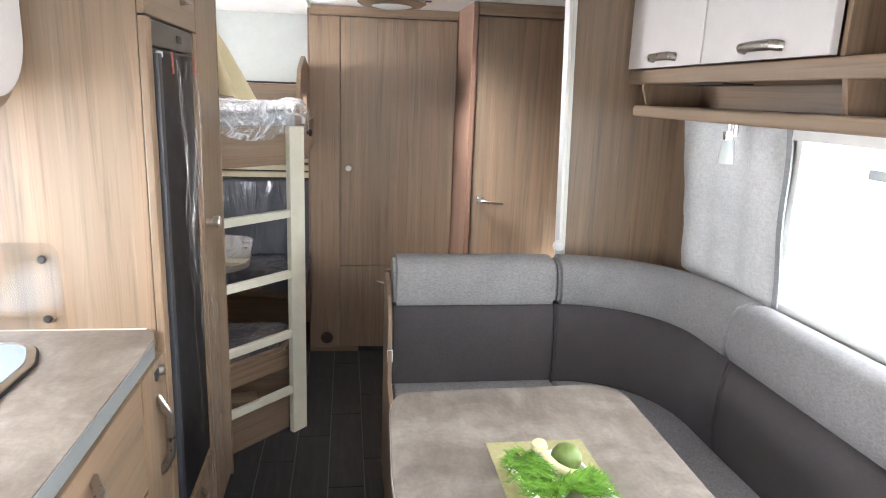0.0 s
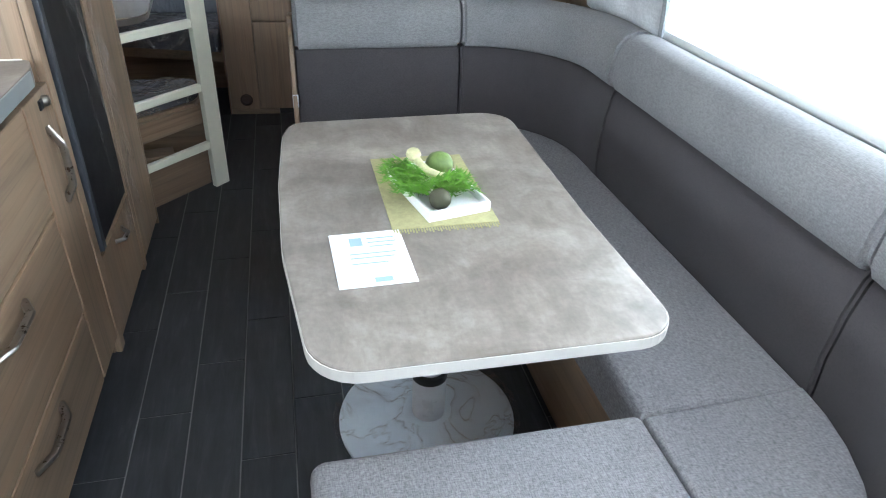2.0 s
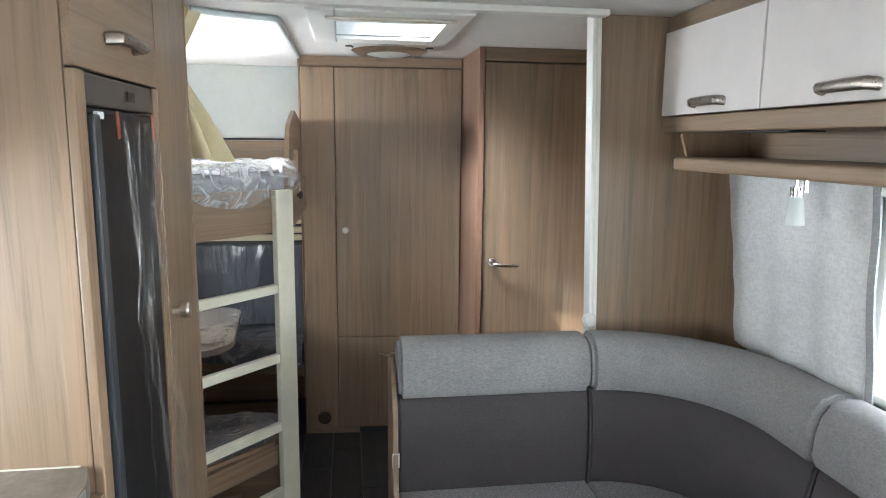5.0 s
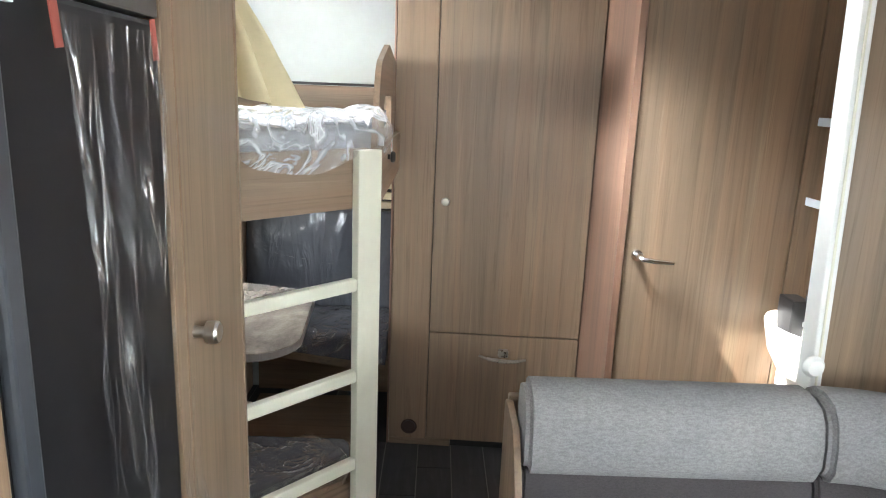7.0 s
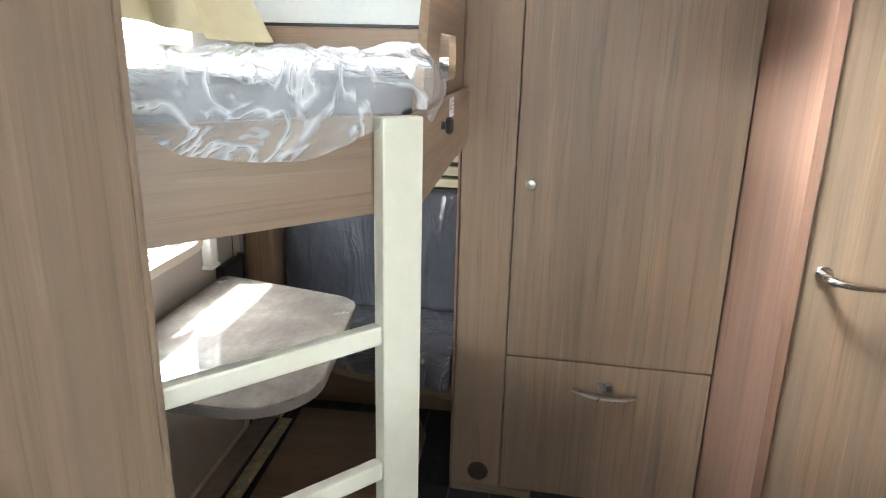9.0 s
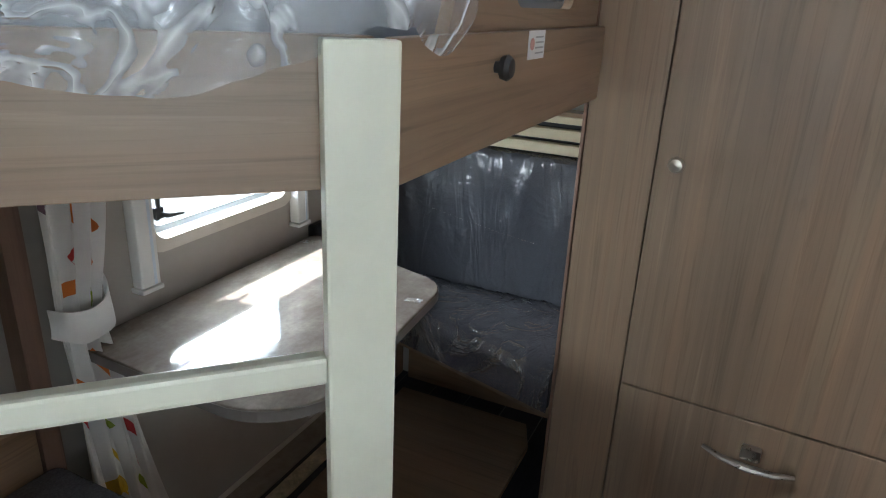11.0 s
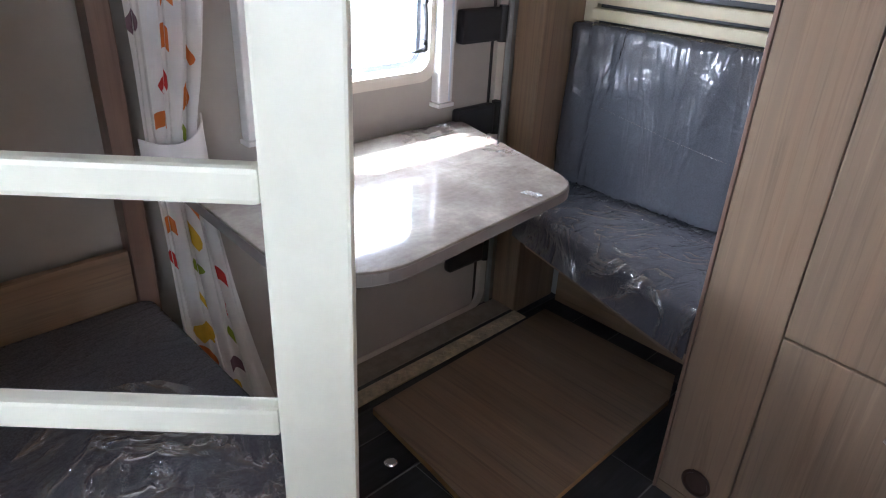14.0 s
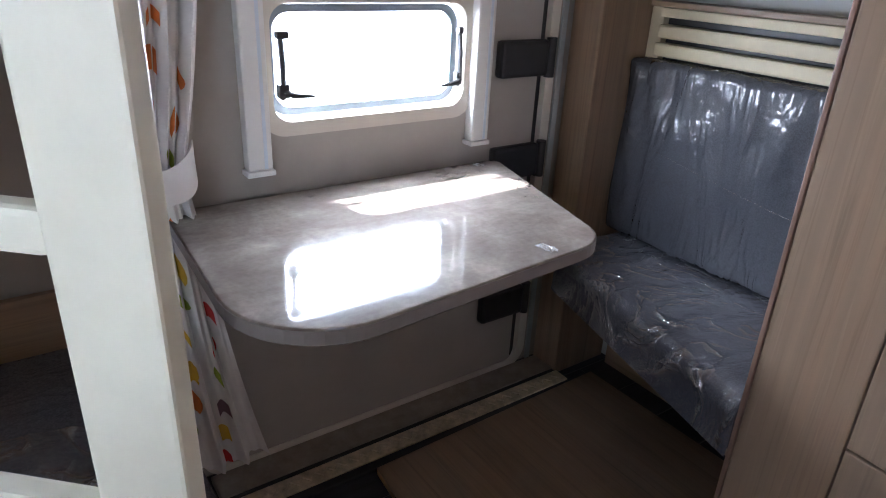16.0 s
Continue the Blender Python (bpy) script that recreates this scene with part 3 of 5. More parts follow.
part("air_vent", in_wardrobe(lathe([(0.001, 0.0), (0.026, 0.0), (0.034, 0.002), (0.036, 0.006), (0.030, 0.008), (0.026, 0.003), (0.001, 0.0015)], pose(0.091, -0.0005, 0.090, 90, 0, 0), 22)), simple("brown_vent_plastic", (0.045, 0.022, 0.015), 0.5), ward, "round dark brown air vent", True)

# ---- kitchen run ----
KX = -0.25
kit = thing("kitchen_base_unit", (-0.56, 0.3, 0), "oak-foil kitchen drawers with bar handles under a stone worktop", "kitchen cabinet")
part("body", box(XL + 0.002, KX - 0.026, -0.60, 1.402, 0.06, 0.892), WOOD_Z, kit)
part("plinth", box(XL + 0.002, KX - 0.055, -0.60, 1.402, 0.0, 0.059), WOOD_Y, kit)


def bar_handle(y, z, length, parent, upright_bar=False):
    pts = []
    for s in (0.0, 0.12, 0.23, 0.30, 0.5, 0.70, 0.77, 0.88, 1.0):
        off = KX + 0.027 * min(1.0, 4.2 * min(s, 1 - s)) - 0.001
        pts.append((off, y, z - length / 2 + length * s) if upright_bar else (off, y - length / 2 + length * s, z))
    part("handle", tube(pts, 0.0105, 8, flat=0.7), STEEL_DULL, parent, "satin nickel bow handle", True)


ROWS_Z = [(0.065, 0.310), (0.314, 0.612), (0.618, 0.887)]
for y0, y1 in ((0.34, 1.203), (-0.60, 0.334)):
    for z0, z1 in ROWS_Z:
        d = part("drawer_front", box(KX - 0.024, KX, y0 + 0.003, y1 - 0.003, z0 + 0.002, z1 - 0.002, 0.0025), WOOD_Y, kit)
        bar_handle((y0 + y1) / 2 + 0.03, z1 - 0.052, 0.21, d)
po = part("pull_out_front", box(KX - 0.024, KX, 1.209, 1.399, 0.067, 0.885, 0.0025), WOOD_Z, kit)
bar_handle(1.312, 0.697, 0.205, po, True)
part("lock_plate", box(KX, KX + 0.006, 1.300, 1.325, 0.843, 0.868, 0.003), BLACK, po, "black lock plate")
part("lock_knob", lathe([(0.001, 0), (0.014, 0), (0.014, 0.010), (0.010, 0.016), (0.001, 0.017)], pose(KX, 1.338, 0.857, 0, 90, 0), 14), STEEL_DULL, po, "", True)
worktop = thing("worktop", (-0.56, 0.4, 0.897), "taupe stone-look laminate kitchen worktop with grey edge", "worktop")
top_outline = rounded([(XL + 0.002, -0.62), (-0.252, -0.62), (-0.252, 1.33), (-0.275, 1.402), (XL + 0.002, 1.402)], [0, 0.02, 0.10, 0.02, 0], 5)
part("slab", slab(top_outline, 0.897, 0.940, 0.002), STONE, worktop)
part("seal_strip", box(XL + 0.003, -0.290, 1.3985, 1.4015, 0.9401, 0.9425, 0.0), FRAME_CREAM, worktop, "thin white sealant strip")
part("edge_band", slab([(-0.2519, -0.62), (-0.2495, -0.62), (-0.2495, 1.315), (-0.2519, 1.315)], 0.8995, 0.9375), ALU, worktop, "blue-grey aluminium edge strip")
sink = thing("sink", (-0.60, 0.85, 0.940), "stainless steel kitchen sink with raised rim", "sink")
part("rim", slab(rounded([(-0.84, 0.55), (-0.455, 0.55), (-0.455, 1.18), (-0.50, 1.30), (-0.84, 1.30)], [0.04, 0.09, 0.10, 0.08, 0.04], 6), 0.9442, 0.950, 0.003), STEEL, sink, "", True)
part("seal", slab(rounded([(-0.844, 0.545), (-0.450, 0.545), (-0.450, 1.182), (-0.497, 1.305), (-0.844, 1.305)], [0.04, 0.09, 0.10, 0.08, 0.04], 6), 0.9401, 0.9440), RUBBER, sink, "black seal under the rim")
part("bowl", slab(rounded([(-0.825, 0.565), (-0.470, 0.565), (-0.470, 1.172), (-0.512, 1.283), (-0.825, 1.283)], [0.04, 0.085, 0.09, 0.07, 0.04], 6), 0.9502, 0.9530, 0.001), simple("glass_sink_cover", (0.26, 0.34, 0.40), 0.05, vary=0.03), sink, "pale glossy cover")
splash = thing("splash_guard", (-0.7, 1.396, 0.940), "clear acrylic splash guard on two black studs", "splash guard")
pane = part("pane", upright(slab(rounded([(-0.86, 0.943), (-0.470, 0.943), (-0.478, 1.160), (-0.86, 1.160)], [0.0, 0.01, 0.03, 0.0]), 0, 0.005), 1.393, "y"), GLASS, splash, "clear acrylic pane")
pane.visible_shadow = False
for z in (0.972, 1.121):
    part("stud", lathe([(0.001, -0.002), (0.010, -0.002), (0.010, 0.002), (0.007, 0.005), (0.001, 0.005)], pose(-0.513, 1.3925, z, 90, 0, 0), 12), BLACK, splash, "black round stud", True)

# tall unit with the fridge
TALL_Y1 = 2.268
tall = thing("fridge_cabinet", (-0.56, 1.9, 0), "tall oak-foil cabinet round a slim fridge", "tall cabinet")
part("side_panel", box(XL + 0.002, KX - 0.018, 1.404, 1.4185, 0.0, H - 0.003, 0.002), WOOD_Z, tall)
part("front_edge", box(KX - 0.017, KX + 0.002, 1.404, 1.450, 0.0, 1.688, 0.004), WOOD_Z, tall, "rounded oak edging")
part("body", box(XL + 0.002, KX - 0.07, 1.4195, TALL_Y1 - 0.014, 0.0, H - 0.004), BLACK, tall)
part("end_panel", box(XL + 0.002, KX + 0.002, TALL_Y1 - 0.013, TALL_Y1, 0.0, H - 0.003, 0.003), WOOD_Z, tall)
part("mid_stile", box(KX - 0.06, KX, 1.890, 1.932, 0.0, 1.688, 0.002), WOOD_Z, tall)
tf = part("top_flap", box(KX - 0.017, KX, 1.406, 1.932, 1.692, H - 0.006, 0.0025), WOOD_Y, tall)
bm = tube([(KX - 0.001, 1.580, 1.762), (KX + 0.024, 1.592, 1.766), (KX + 0.030, 1.66, 1.766), (KX + 0.028, 1.745, 1.765), (KX - 0.001, 1.757, 1.762)], 0.011, 8, flat=1.2)
part("handle", bm, STEEL_DULL, tf, "satin nickel bow handle", True)
ld = part("lower_flap", box(KX - 0.024, KX, 1.453, 1.887, 0.03, 0.325, 0.0025), WOOD_Z, tall)
part("handle", tube([(KX - 0.001, 1.62, 0.285), (KX + 0.024, 1.635, 0.285), (KX + 0.028, 1.68, 0.285), (KX - 0.001, 1.72, 0.285)], 0.008, 8), STEEL_DULL, ld, "", True)
td = part("tall_door", box(KX - 0.022, KX, 1.936, TALL_Y1 - 0.015, 0.03, H - 0.006, 0.003), WOOD_Z, tall)
part("knob", lathe([(0.001, 0), (0.011, 0), (0.010, 0.018), (0.020, 0.022), (0.021, 0.040), (0.017, 0.045), (0.001, 0.046)], pose(KX, 1.968, 1.103, 0, 90, 0), 20), STEEL, td, "brushed nickel knob", True)

fridge = thing("fridge", (-0.4, 1.68, 0.335), "slim anthracite fridge still covered in loose packing film", "fridge")
part("door", box(KX - 0.06, KX - 0.004, 1.453, 1.887, 0.335, 1.622, 0.008), FRIDGE, fridge)
part("control_panel", box(KX - 0.06, KX - 0.002, 1.453, 1.887, 1.626, 1.686, 0.004), FRIDGE_TOP, fridge)
part("grip_edge", box(KX - 0.004, KX + 0.012, 1.458, 1.490, 0.345, 1.61, 0.005), simple("slate_grip_rail", (0.045, 0.050, 0.060), 0.35), fridge, "long vertical grip rail")
part("display", box(KX - 0.0025, KX - 0.0005, 1.70, 1.75, 1.645, 1.665, 0.001), BLACK, fridge)
part("latch_tab", box(KX - 0.004, KX + 0.004, 1.495, 1.530, 1.602, 1.616, 0.001), PAPER, fridge, "pale grey latch")


def film_on_fridge(u, v):
    z = 1.600 - 1.30 * v
    wide = 0.262 + 0.06 * v
    y = 1.575 + 0.015 * v + wide * u + 0.012 * math.sin(9 * v + 2 * u)
    ridge = 0.012 * math.sin(17 * u + 2.0 * math.sin(3 * v)) + 0.006 * math.sin(37 * u + 4 * v) + lump(3, (y * 2.2, 0, z * 0.45), 9, 0.016) + lump(13, (y * 2.5, 0, z * 0.6), 22, 0.008)
    return (KX + 0.022 + ridge * (0.4 + 0.6 * v) + 0.020 * v, y, z)


part("packing_film", sheet(film_on_fridge, 60, 90), FILM_LONG, fridge, "loose creased clear film", True)
for y in (1.585, 1.835):
    part("tape", moved(box(-0.001, 0.001, -0.008, 0.008, -0.028, 0.028, 0.0005), pose(KX + 0.012, y, 1.592, 8, 0, 0)), simple("red_tape", (0.35, 0.08, 0.06), 0.5), fridge, "strip of reddish tape")

# wall cupboard over the worktop
wc = thing("wall_cupboard", (-0.7, 0.6, 1.42), "pale gloss wall cupboard with rounded oak end", "wall cabinet")
end = [(-0.60, 1.470), (1.402, 1.470), (1.402, H - 0.004), (-0.60, H - 0.004)]
part("body", upright(slab(rounded(end, [0.0, 0.15, 0.02, 0.0], 10), 0, 0.36, 0.004), XL + 0.002, "x"), WOOD_Y, wc, "oak carcass with a rounded end")
lift = [(0.30, 1.500), (1.380, 1.500), (1.380, 1.955), (0.30, 1.955)]
part("door", upright(slab(rounded(lift, [0.01, 0.13, 0.02, 0.01], 10), 0, 0.020, 0.005), -0.517, "x"), WHITE_GLOSS, wc, "pale gloss lift-up door")
part("door", box(-0.517, -0.497, -0.58, 0.295, 1.500, 1.955, 0.005), WHITE_GLOSS, wc, "pale gloss lift-up door")

# ---- corner sofa ----
R, R2 = 0.37, 0.55


def sofa_path(s0, s1, step=0.03):
    """Stretch of the line along the foot of the backrest: far run, corner, long run, near corner. s in metres."""
    arc = R * math.pi / 2
    out, n = [], max(2, int((s1 - s0) / step))
    for i in range(n + 1):
        s = s0 + (s1 - s0) * i / n
        if s < 0.64:
            out.append((0.372 + s * 0.98125, 2.075, 0, 1))
        elif s < 0.64 + arc:
            a = math.pi / 2 - (s - 0.64) / R
            out.append((1.0 + R * math.cos(a), 1.705 + R * math.sin(a), math.cos(a), math.sin(a)))
        elif s < 0.64 + arc + 1.255:
            out.append((1.37, 1.705 - (s - 0.64 - arc), 1, 0))
        else:
            a = -(s - 0.64 - arc - 1.255) / R2
            out.append((1.37 - R2 + R2 * math.cos(a), 0.45 + R2 * math.sin(a), math.cos(a), math.sin(a)))
    return out


ARC = R * math.pi / 2
CUTS = [0.0, 0.64, 0.64 + ARC + 0.17, 0.64 + ARC + 1.28, 0.64 + ARC + 1.255 + R2 * math.pi * 0.42]
sofa = thing("corner_sofa", (0.9, 1.2, 0), "U-shaped caravan sofa, light grey headrests over charcoal backs", "sofa")
DARK_PROFILE = [(0.015, 0.40), (0.0, 0.45), (-0.006, 0.56), (0.002, 0.67), (0.018, 0.750), (0.030, 0.770), (0.085, 0.770), (0.085, 0.40)]
ROLL = [(0.030, 0.762), (0.004, 0.774), (-0.010, 0.802), (-0.006, 0.860), (0.006, 0.905), (0.026, 0.935), (0.052, 0.948), (0.078, 0.944), (0.096, 0.926), (0.104, 0.895), (0.106, 0.764)]
for i, (a, b) in enumerate(zip(CUTS, CUTS[1:])):
    inset = 0.003
    bm = sweep(sofa_path(a + inset, b - inset), DARK_PROFILE)
    bmesh.ops.bevel(bm, geom=[e for e in bm.edges if len(e.link_faces) == 2 and e.calc_face_angle(0) > 1.2], offset=0.008, segments=2, affect="EDGES", clamp_overlap=True)
    part("backrest", bm, FABRIC_DARK, sofa, "charcoal suede back cushion", True)
    deep = 1.6
    prof = [(o if o < 0.02 else 0.02 + (o - 0.02) * deep, z) for o, z in ROLL]
    bm = sweep(sofa_path(a + inset, b - inset), prof)
    bmesh.ops.bevel(bm, geom=[e for e in bm.edges if len(e.link_faces) == 2 and e.calc_face_angle(0) > 1.2], offset=0.014, segments=3, affect="EDGES", clamp_overlap=True)
    part("headrest", bm, FABRIC_LIGHT, sofa, "light grey woven headrest roll", True)


def cushion(pts, radius, z0=0.335, z1=0.468):
    return slab(rounded(pts, radius, 5), z0, z1, 0.028, 4)


def corner_arc(cx, cy, a0, a1, r, n=8):
    return [(cx + r * math.cos(radians(a0 + (a1 - a0) * k / n)), cy + r * math.sin(radians(a0 + (a1 - a0) * k / n))) for k in range(n + 1)]


SEATS = [
    ([(0.372, 2.08), (0.372, 1.56), (0.996, 1.56), (0.996, 2.08)], [0, 0.05, 0.02, 0.0]),
    ([(1.0, 1.56), (0.975, 1.50), (0.980, 0.434), (1.375, 0.434)] + corner_arc(1.0, 1.705, 0, 90, 0.372)[:], 0.0),
    ([(0.322, 0.440), (0.322, -0.12), (0.982, -0.12), (0.982, 0.440)], [0.03, 0.03, 0.0, 0.02]),
    ([(0.987, 0.43), (0.987, -0.065)] + corner_arc(0.82, 0.45, -71, 0, 0.552), 0.0),
]
for pts, rad in SEATS:
    part("seat_cushion", cushion(pts, rad), FABRIC_SEAT, sofa, "taupe-grey woven seat cushion", True)
part("base_box", box(1.02, XR - 0.005, -0.14, 2.28, 0.0, 0.333, 0.003), WOOD_Y, sofa, "oak-foil seat box")
part("base_box", box(0.385, 1.018, 1.60, 2.28, 0.0, 0.333, 0.003), WOOD_X, sofa, "oak-foil seat box")
part("base_box", box(0.36, 1.018, -0.14, 0.38, 0.0, 0.333, 0.003), WOOD_X, sofa, "oak-foil seat box")
ep = part("end_panel", upright(slab(rounded([(1.56, 0.0), (2.29, 0.0), (2.29, 0.85), (2.13, 0.85), (2.03, 0.74), (2.01, 0.50), (1.56, 0.42)], [0, 0, 0.03, 0.06, 0.08, 0.05, 0.03]), 0, 0.016, 0.002), 0.354, "x"), WOOD_Z, sofa, "oak end panel")
part("label_tag", box(0.352, 0.374, 2.020, 2.022, 0.575, 0.622, 0.0), PAPER, sofa, "small white care label")
part("back_shell", box(0.36, 1.0, 2.265, 2.285, 0.334, 0.86, 0.004), WOOD_X, sofa)

# ---- dining table ----
table = thing("dining_table", (0.65, 0.93, 0), "stone-look caravan table on a film-wrapped round pedestal", "table")
outline = rounded([(0.338, 1.402), (0.974, 1.424), (0.957, 0.75), (0.962, 0.348), (0.342, 0.350), (0.303, 0.72), (0.301, 1.02), (0.314, 1.30)], [0.06, 0.09, 0.3, 0.08, 0.09, 0.4, 0.4, 0.1], 7)
part("tabletop", slab(outline, 0.722, 0.750, 0.004), STONE, table, "taupe stone-look laminate top")
part("edge_band", slab([(0.65 + (x - 0.65) * 1.003, 0.9 + (y - 0.9) * 1.002) for x, y in outline], 0.7245, 0.7465), simple("pale_table_edge", (0.55, 0.52, 0.48), 0.35), table, "pale rounded edge band")
part("column", lathe([(0.001, 0.028), (0.047, 0.028), (0.047, 0.170), (0.040, 0.176), (0.040, 0.72), (0.001, 0.72)], pose(0.66, 0.948, 0), 24), simple("column_lacquer", (0.74, 0.76, 0.80), 0.28), table, "silver telescopic column", True)
part("collar", lathe([(0.0405, 0.164), (0.0495, 0.164), (0.0505, 0.170), (0.0495, 0.188), (0.0405, 0.190)], pose(0.66, 0.948, 0), 24), BLACK, table, "black clamp ring", True)
part("head_plate", box(0.50, 0.82, 0.80, 1.11, 0.705, 0.7215, 0.004), SILVER, table)
part("foot_plate", lathe([(0.001, 0.0), (0.254, 0.0), (0.254, 0.010), (0.238, 0.017), (0.06, 0.030), (0.001, 0.030)], pose(0.657, 0.948, 0), 48), SILVER, table, "silver round foot plate", True)


def foot_film(u, v):
    a, r = u * 2 * math.pi, 0.07 + 0.20 * v
    x, y = 0.657 + r * math.cos(a), 0.948 + r * math.sin(a)
    z = 0.034 - 0.014 * v + 0.005 * abs(math.sin(11 * a + 2 * math.sin(3 * a))) * v + lump(9, (x, y, 0), 14, 0.003)
    return (x, y, max(z, 0.021))


part("film_cover", sheet(foot_film, 120, 16), FILM_THIN, table, "clear packing film over the foot", True)

mat = thing("place_mat", (0.65, 0.97, 0.75), "lime green woven place mat with a frayed short edge", "place mat")
MP = pose(0.641, 0.938, 0.7505, 0, 0, 0)
part("weave", moved(box(-0.115, 0.115, -0.178, 0.178, 0, 0.003, 0.001), MP), MAT_GREEN, mat)
for k in range(40):
    x = -0.112 + 0.224 * k / 39
    part("fringe", moved(box(x - 0.0016, x + 0.0016, -0.190 - 0.004 * (k % 3), -0.178, 0.0, 0.0018), MP), MAT_GREEN, mat)
tray = thing("white_tray", (0.655, 0.95, 0.754), "oblong white ceramic dish holding dill, a leek and fruit", "dish")
TP = pose(0.650, 0.908, 0.7537, 0, 0, 13)
bm = box(-0.074, 0.074, -0.122, 0.122, 0.0, 0.006, 0.002)
for x0, x1, y0, y1 in ((-0.074, -0.067, -0.122, 0.122), (0.067, 0.074, -0.122, 0.122), (-0.067, 0.067, -0.122, -0.115), (-0.067, 0.067, 0.115, 0.122)):
    box(x0, x1, y0, y1, 0.004, 0.024, 0.002, bm)
part("dish", moved(bm, TP), WHITE, tray)
# garnish
rng = random.Random(5)
dill = bmesh.new()
for s in range(150):
    if s < 95:
        x0, y0, a = rng.gauss(-0.040, 0.014), rng.uniform(-0.03, 0.115), rng.uniform(2.6, 4.9)
    else:
        x0, y0, a = rng.uniform(-0.030, 0.020), rng.gauss(-0.030, 0.014), rng.uniform(-1.2, 0.1)
    ln, lift = rng.uniform(0.022, 0.058), rng.uniform(0.010, 0.034)
    pts = []
    for k in range(5):
        q = k / 4
        pts.append((x0 + math.cos(a) * ln * q, y0 + math.sin(a) * ln * q, 0.025 + lift * math.sin(2.4 * q) * 1.1 - 0.004 * q))
    tube([(x, y, max(z, 0.009)) for x, y, z in pts], 0.0011, 3, dill)
    for k in range(16):
        q = 0.15 + 0.85 * k / 15
        i = min(3, int(q * 4))
        f = q * 4 - i
        p = Vector(pts[i]).lerp(Vector(pts[i + 1]), f)
        b = a + rng.choice((-1, 1)) * rng.uniform(0.3, 1.2)
        d = Vector((math.cos(b), math.sin(b), rng.uniform(-0.3, 0.6))) * rng.uniform(0.012, 0.026)
        w = Vector((-math.sin(b), math.cos(b), 0)) * 0.0030
        up = [dill.verts.new(c) for c in (p - w, p + w, p + d)]
        dill.faces.new(up)
solid("dill_sprig", moved(dill, TP), LEAF, (0.655, 0.945, 0.76), "loose bunch of fresh green dill in the dish", "herbs")
leek = thing("leek", (0.66, 0.97, 0.77), "pale green halved leek lying in the dish", "vegetable")
part("stem", moved(tube([(-0.022, 0.074, 0.064), (-0.020, 0.050, 0.055), (-0.010, 0.026, 0.044), (0.010, 0.008, 0.036), (0.036, 0.002, 0.032), (0.052, 0.004, 0.031)], [0.009, 0.0095, 0.010, 0.011, 0.010, 0.007], 12), TP), LEAF_PALE, leek, "", True)
part("root_end", moved(lathe([(0.001, 0), (0.013, 0.002), (0.018, 0.010), (0.015, 0.019), (0.001, 0.022)], pose(-0.023, 0.078, 0.058, 12, -8, 0), 14), TP), LEAF_PALE, leek, "", True)
KIWI = simple("brown_fruit_skin", (0.050, 0.050, 0.024), 0.6, vary=0.2, scale=60, relief=0.3)
for x, y, r, skin, kind, label in ((0.036, 0.062, 0.033, LIME, "lime", "whole dull green lime resting in the dish"), (-0.030, -0.082, 0.024, KIWI, "kiwi_fruit", "small brown-green round fruit in the dish")):
    solid(kind, moved(lathe([(0.001, -r), (r * 0.5, -r * 0.88), (r * 0.88, -r * 0.5), (r, 0), (r * 0.88, r * 0.5), (r * 0.5, r * 0.88), (0.001, r * 1.08)], pose(x, y, 0.006 + r * 0.98, 80, 0, 30), 16), TP), skin, tuple(TP @ Vector((x, y, 0.006))), label, "fruit", smooth=True)
paper = thing("brochure", (0.46, 0.70, 0.751), "white printed sheet with pale blue picture and text lines", "paper")
PP = pose(0.4705, 0.662, 0.7508, 0, 0, 1.5)
part("sheet", moved(box(-0.0725, 0.0725, -0.096, 0.096, 0, 0.0012), PP), PAPER, paper)
part("picture", moved(box(-0.035, -0.010, 0.045, 0.075, 0.0013, 0.0016), PP), PRINT, paper, "pale blue picture")
part("picture", moved(box(-0.005, 0.028, -0.085, -0.070, 0.0013, 0.0016), PP), PRINT, paper, "small blue logo shape")
for k, (x0, x1, y) in enumerate(((0.0, 0.055, 0.070), (0.0, 0.058, 0.055), (0.002, 0.050, 0.040), (-0.04, 0.050, 0.015), (-0.04, 0.045, 0.0), (-0.04, 0.03, -0.02))):
    part("text_line", moved(box(x0, x1, y - 0.002, y + 0.002, 0.0013, 0.0016), PP), PRINT, paper)

# ---- overhead cupboards on the window side ----
CX = 1.296
oc = thing("overhead_cupboard", (1.37, 1.0, 1.5), "overhead oak cupboards with pale gloss doors and an open shelf", "wall cabinet")
part("cupboard_top", box(CX, XR - 0.003, -0.60, 2.287, 1.930, H - 0.003, 0.003), WOOD_Y, oc)
part("cupboard_floor", box(CX - 0.004, XR - 0.003, -0.60, 2.287, 1.604, 1.655, 0.006), WOOD_Y, oc)
part("cupboard_back", box(XR - 0.012, XR - 0.004, -0.60, 2.287, 1.5265, 1.929), WOOD_Y, oc)
for y in (2.279, 1.152, 0.950, -0.30):
    part("upright", box(CX + 0.004, XR - 0.013, y - 0.008, y + 0.008, 1.656, 1.929, 0.001), WOOD_Z, oc)
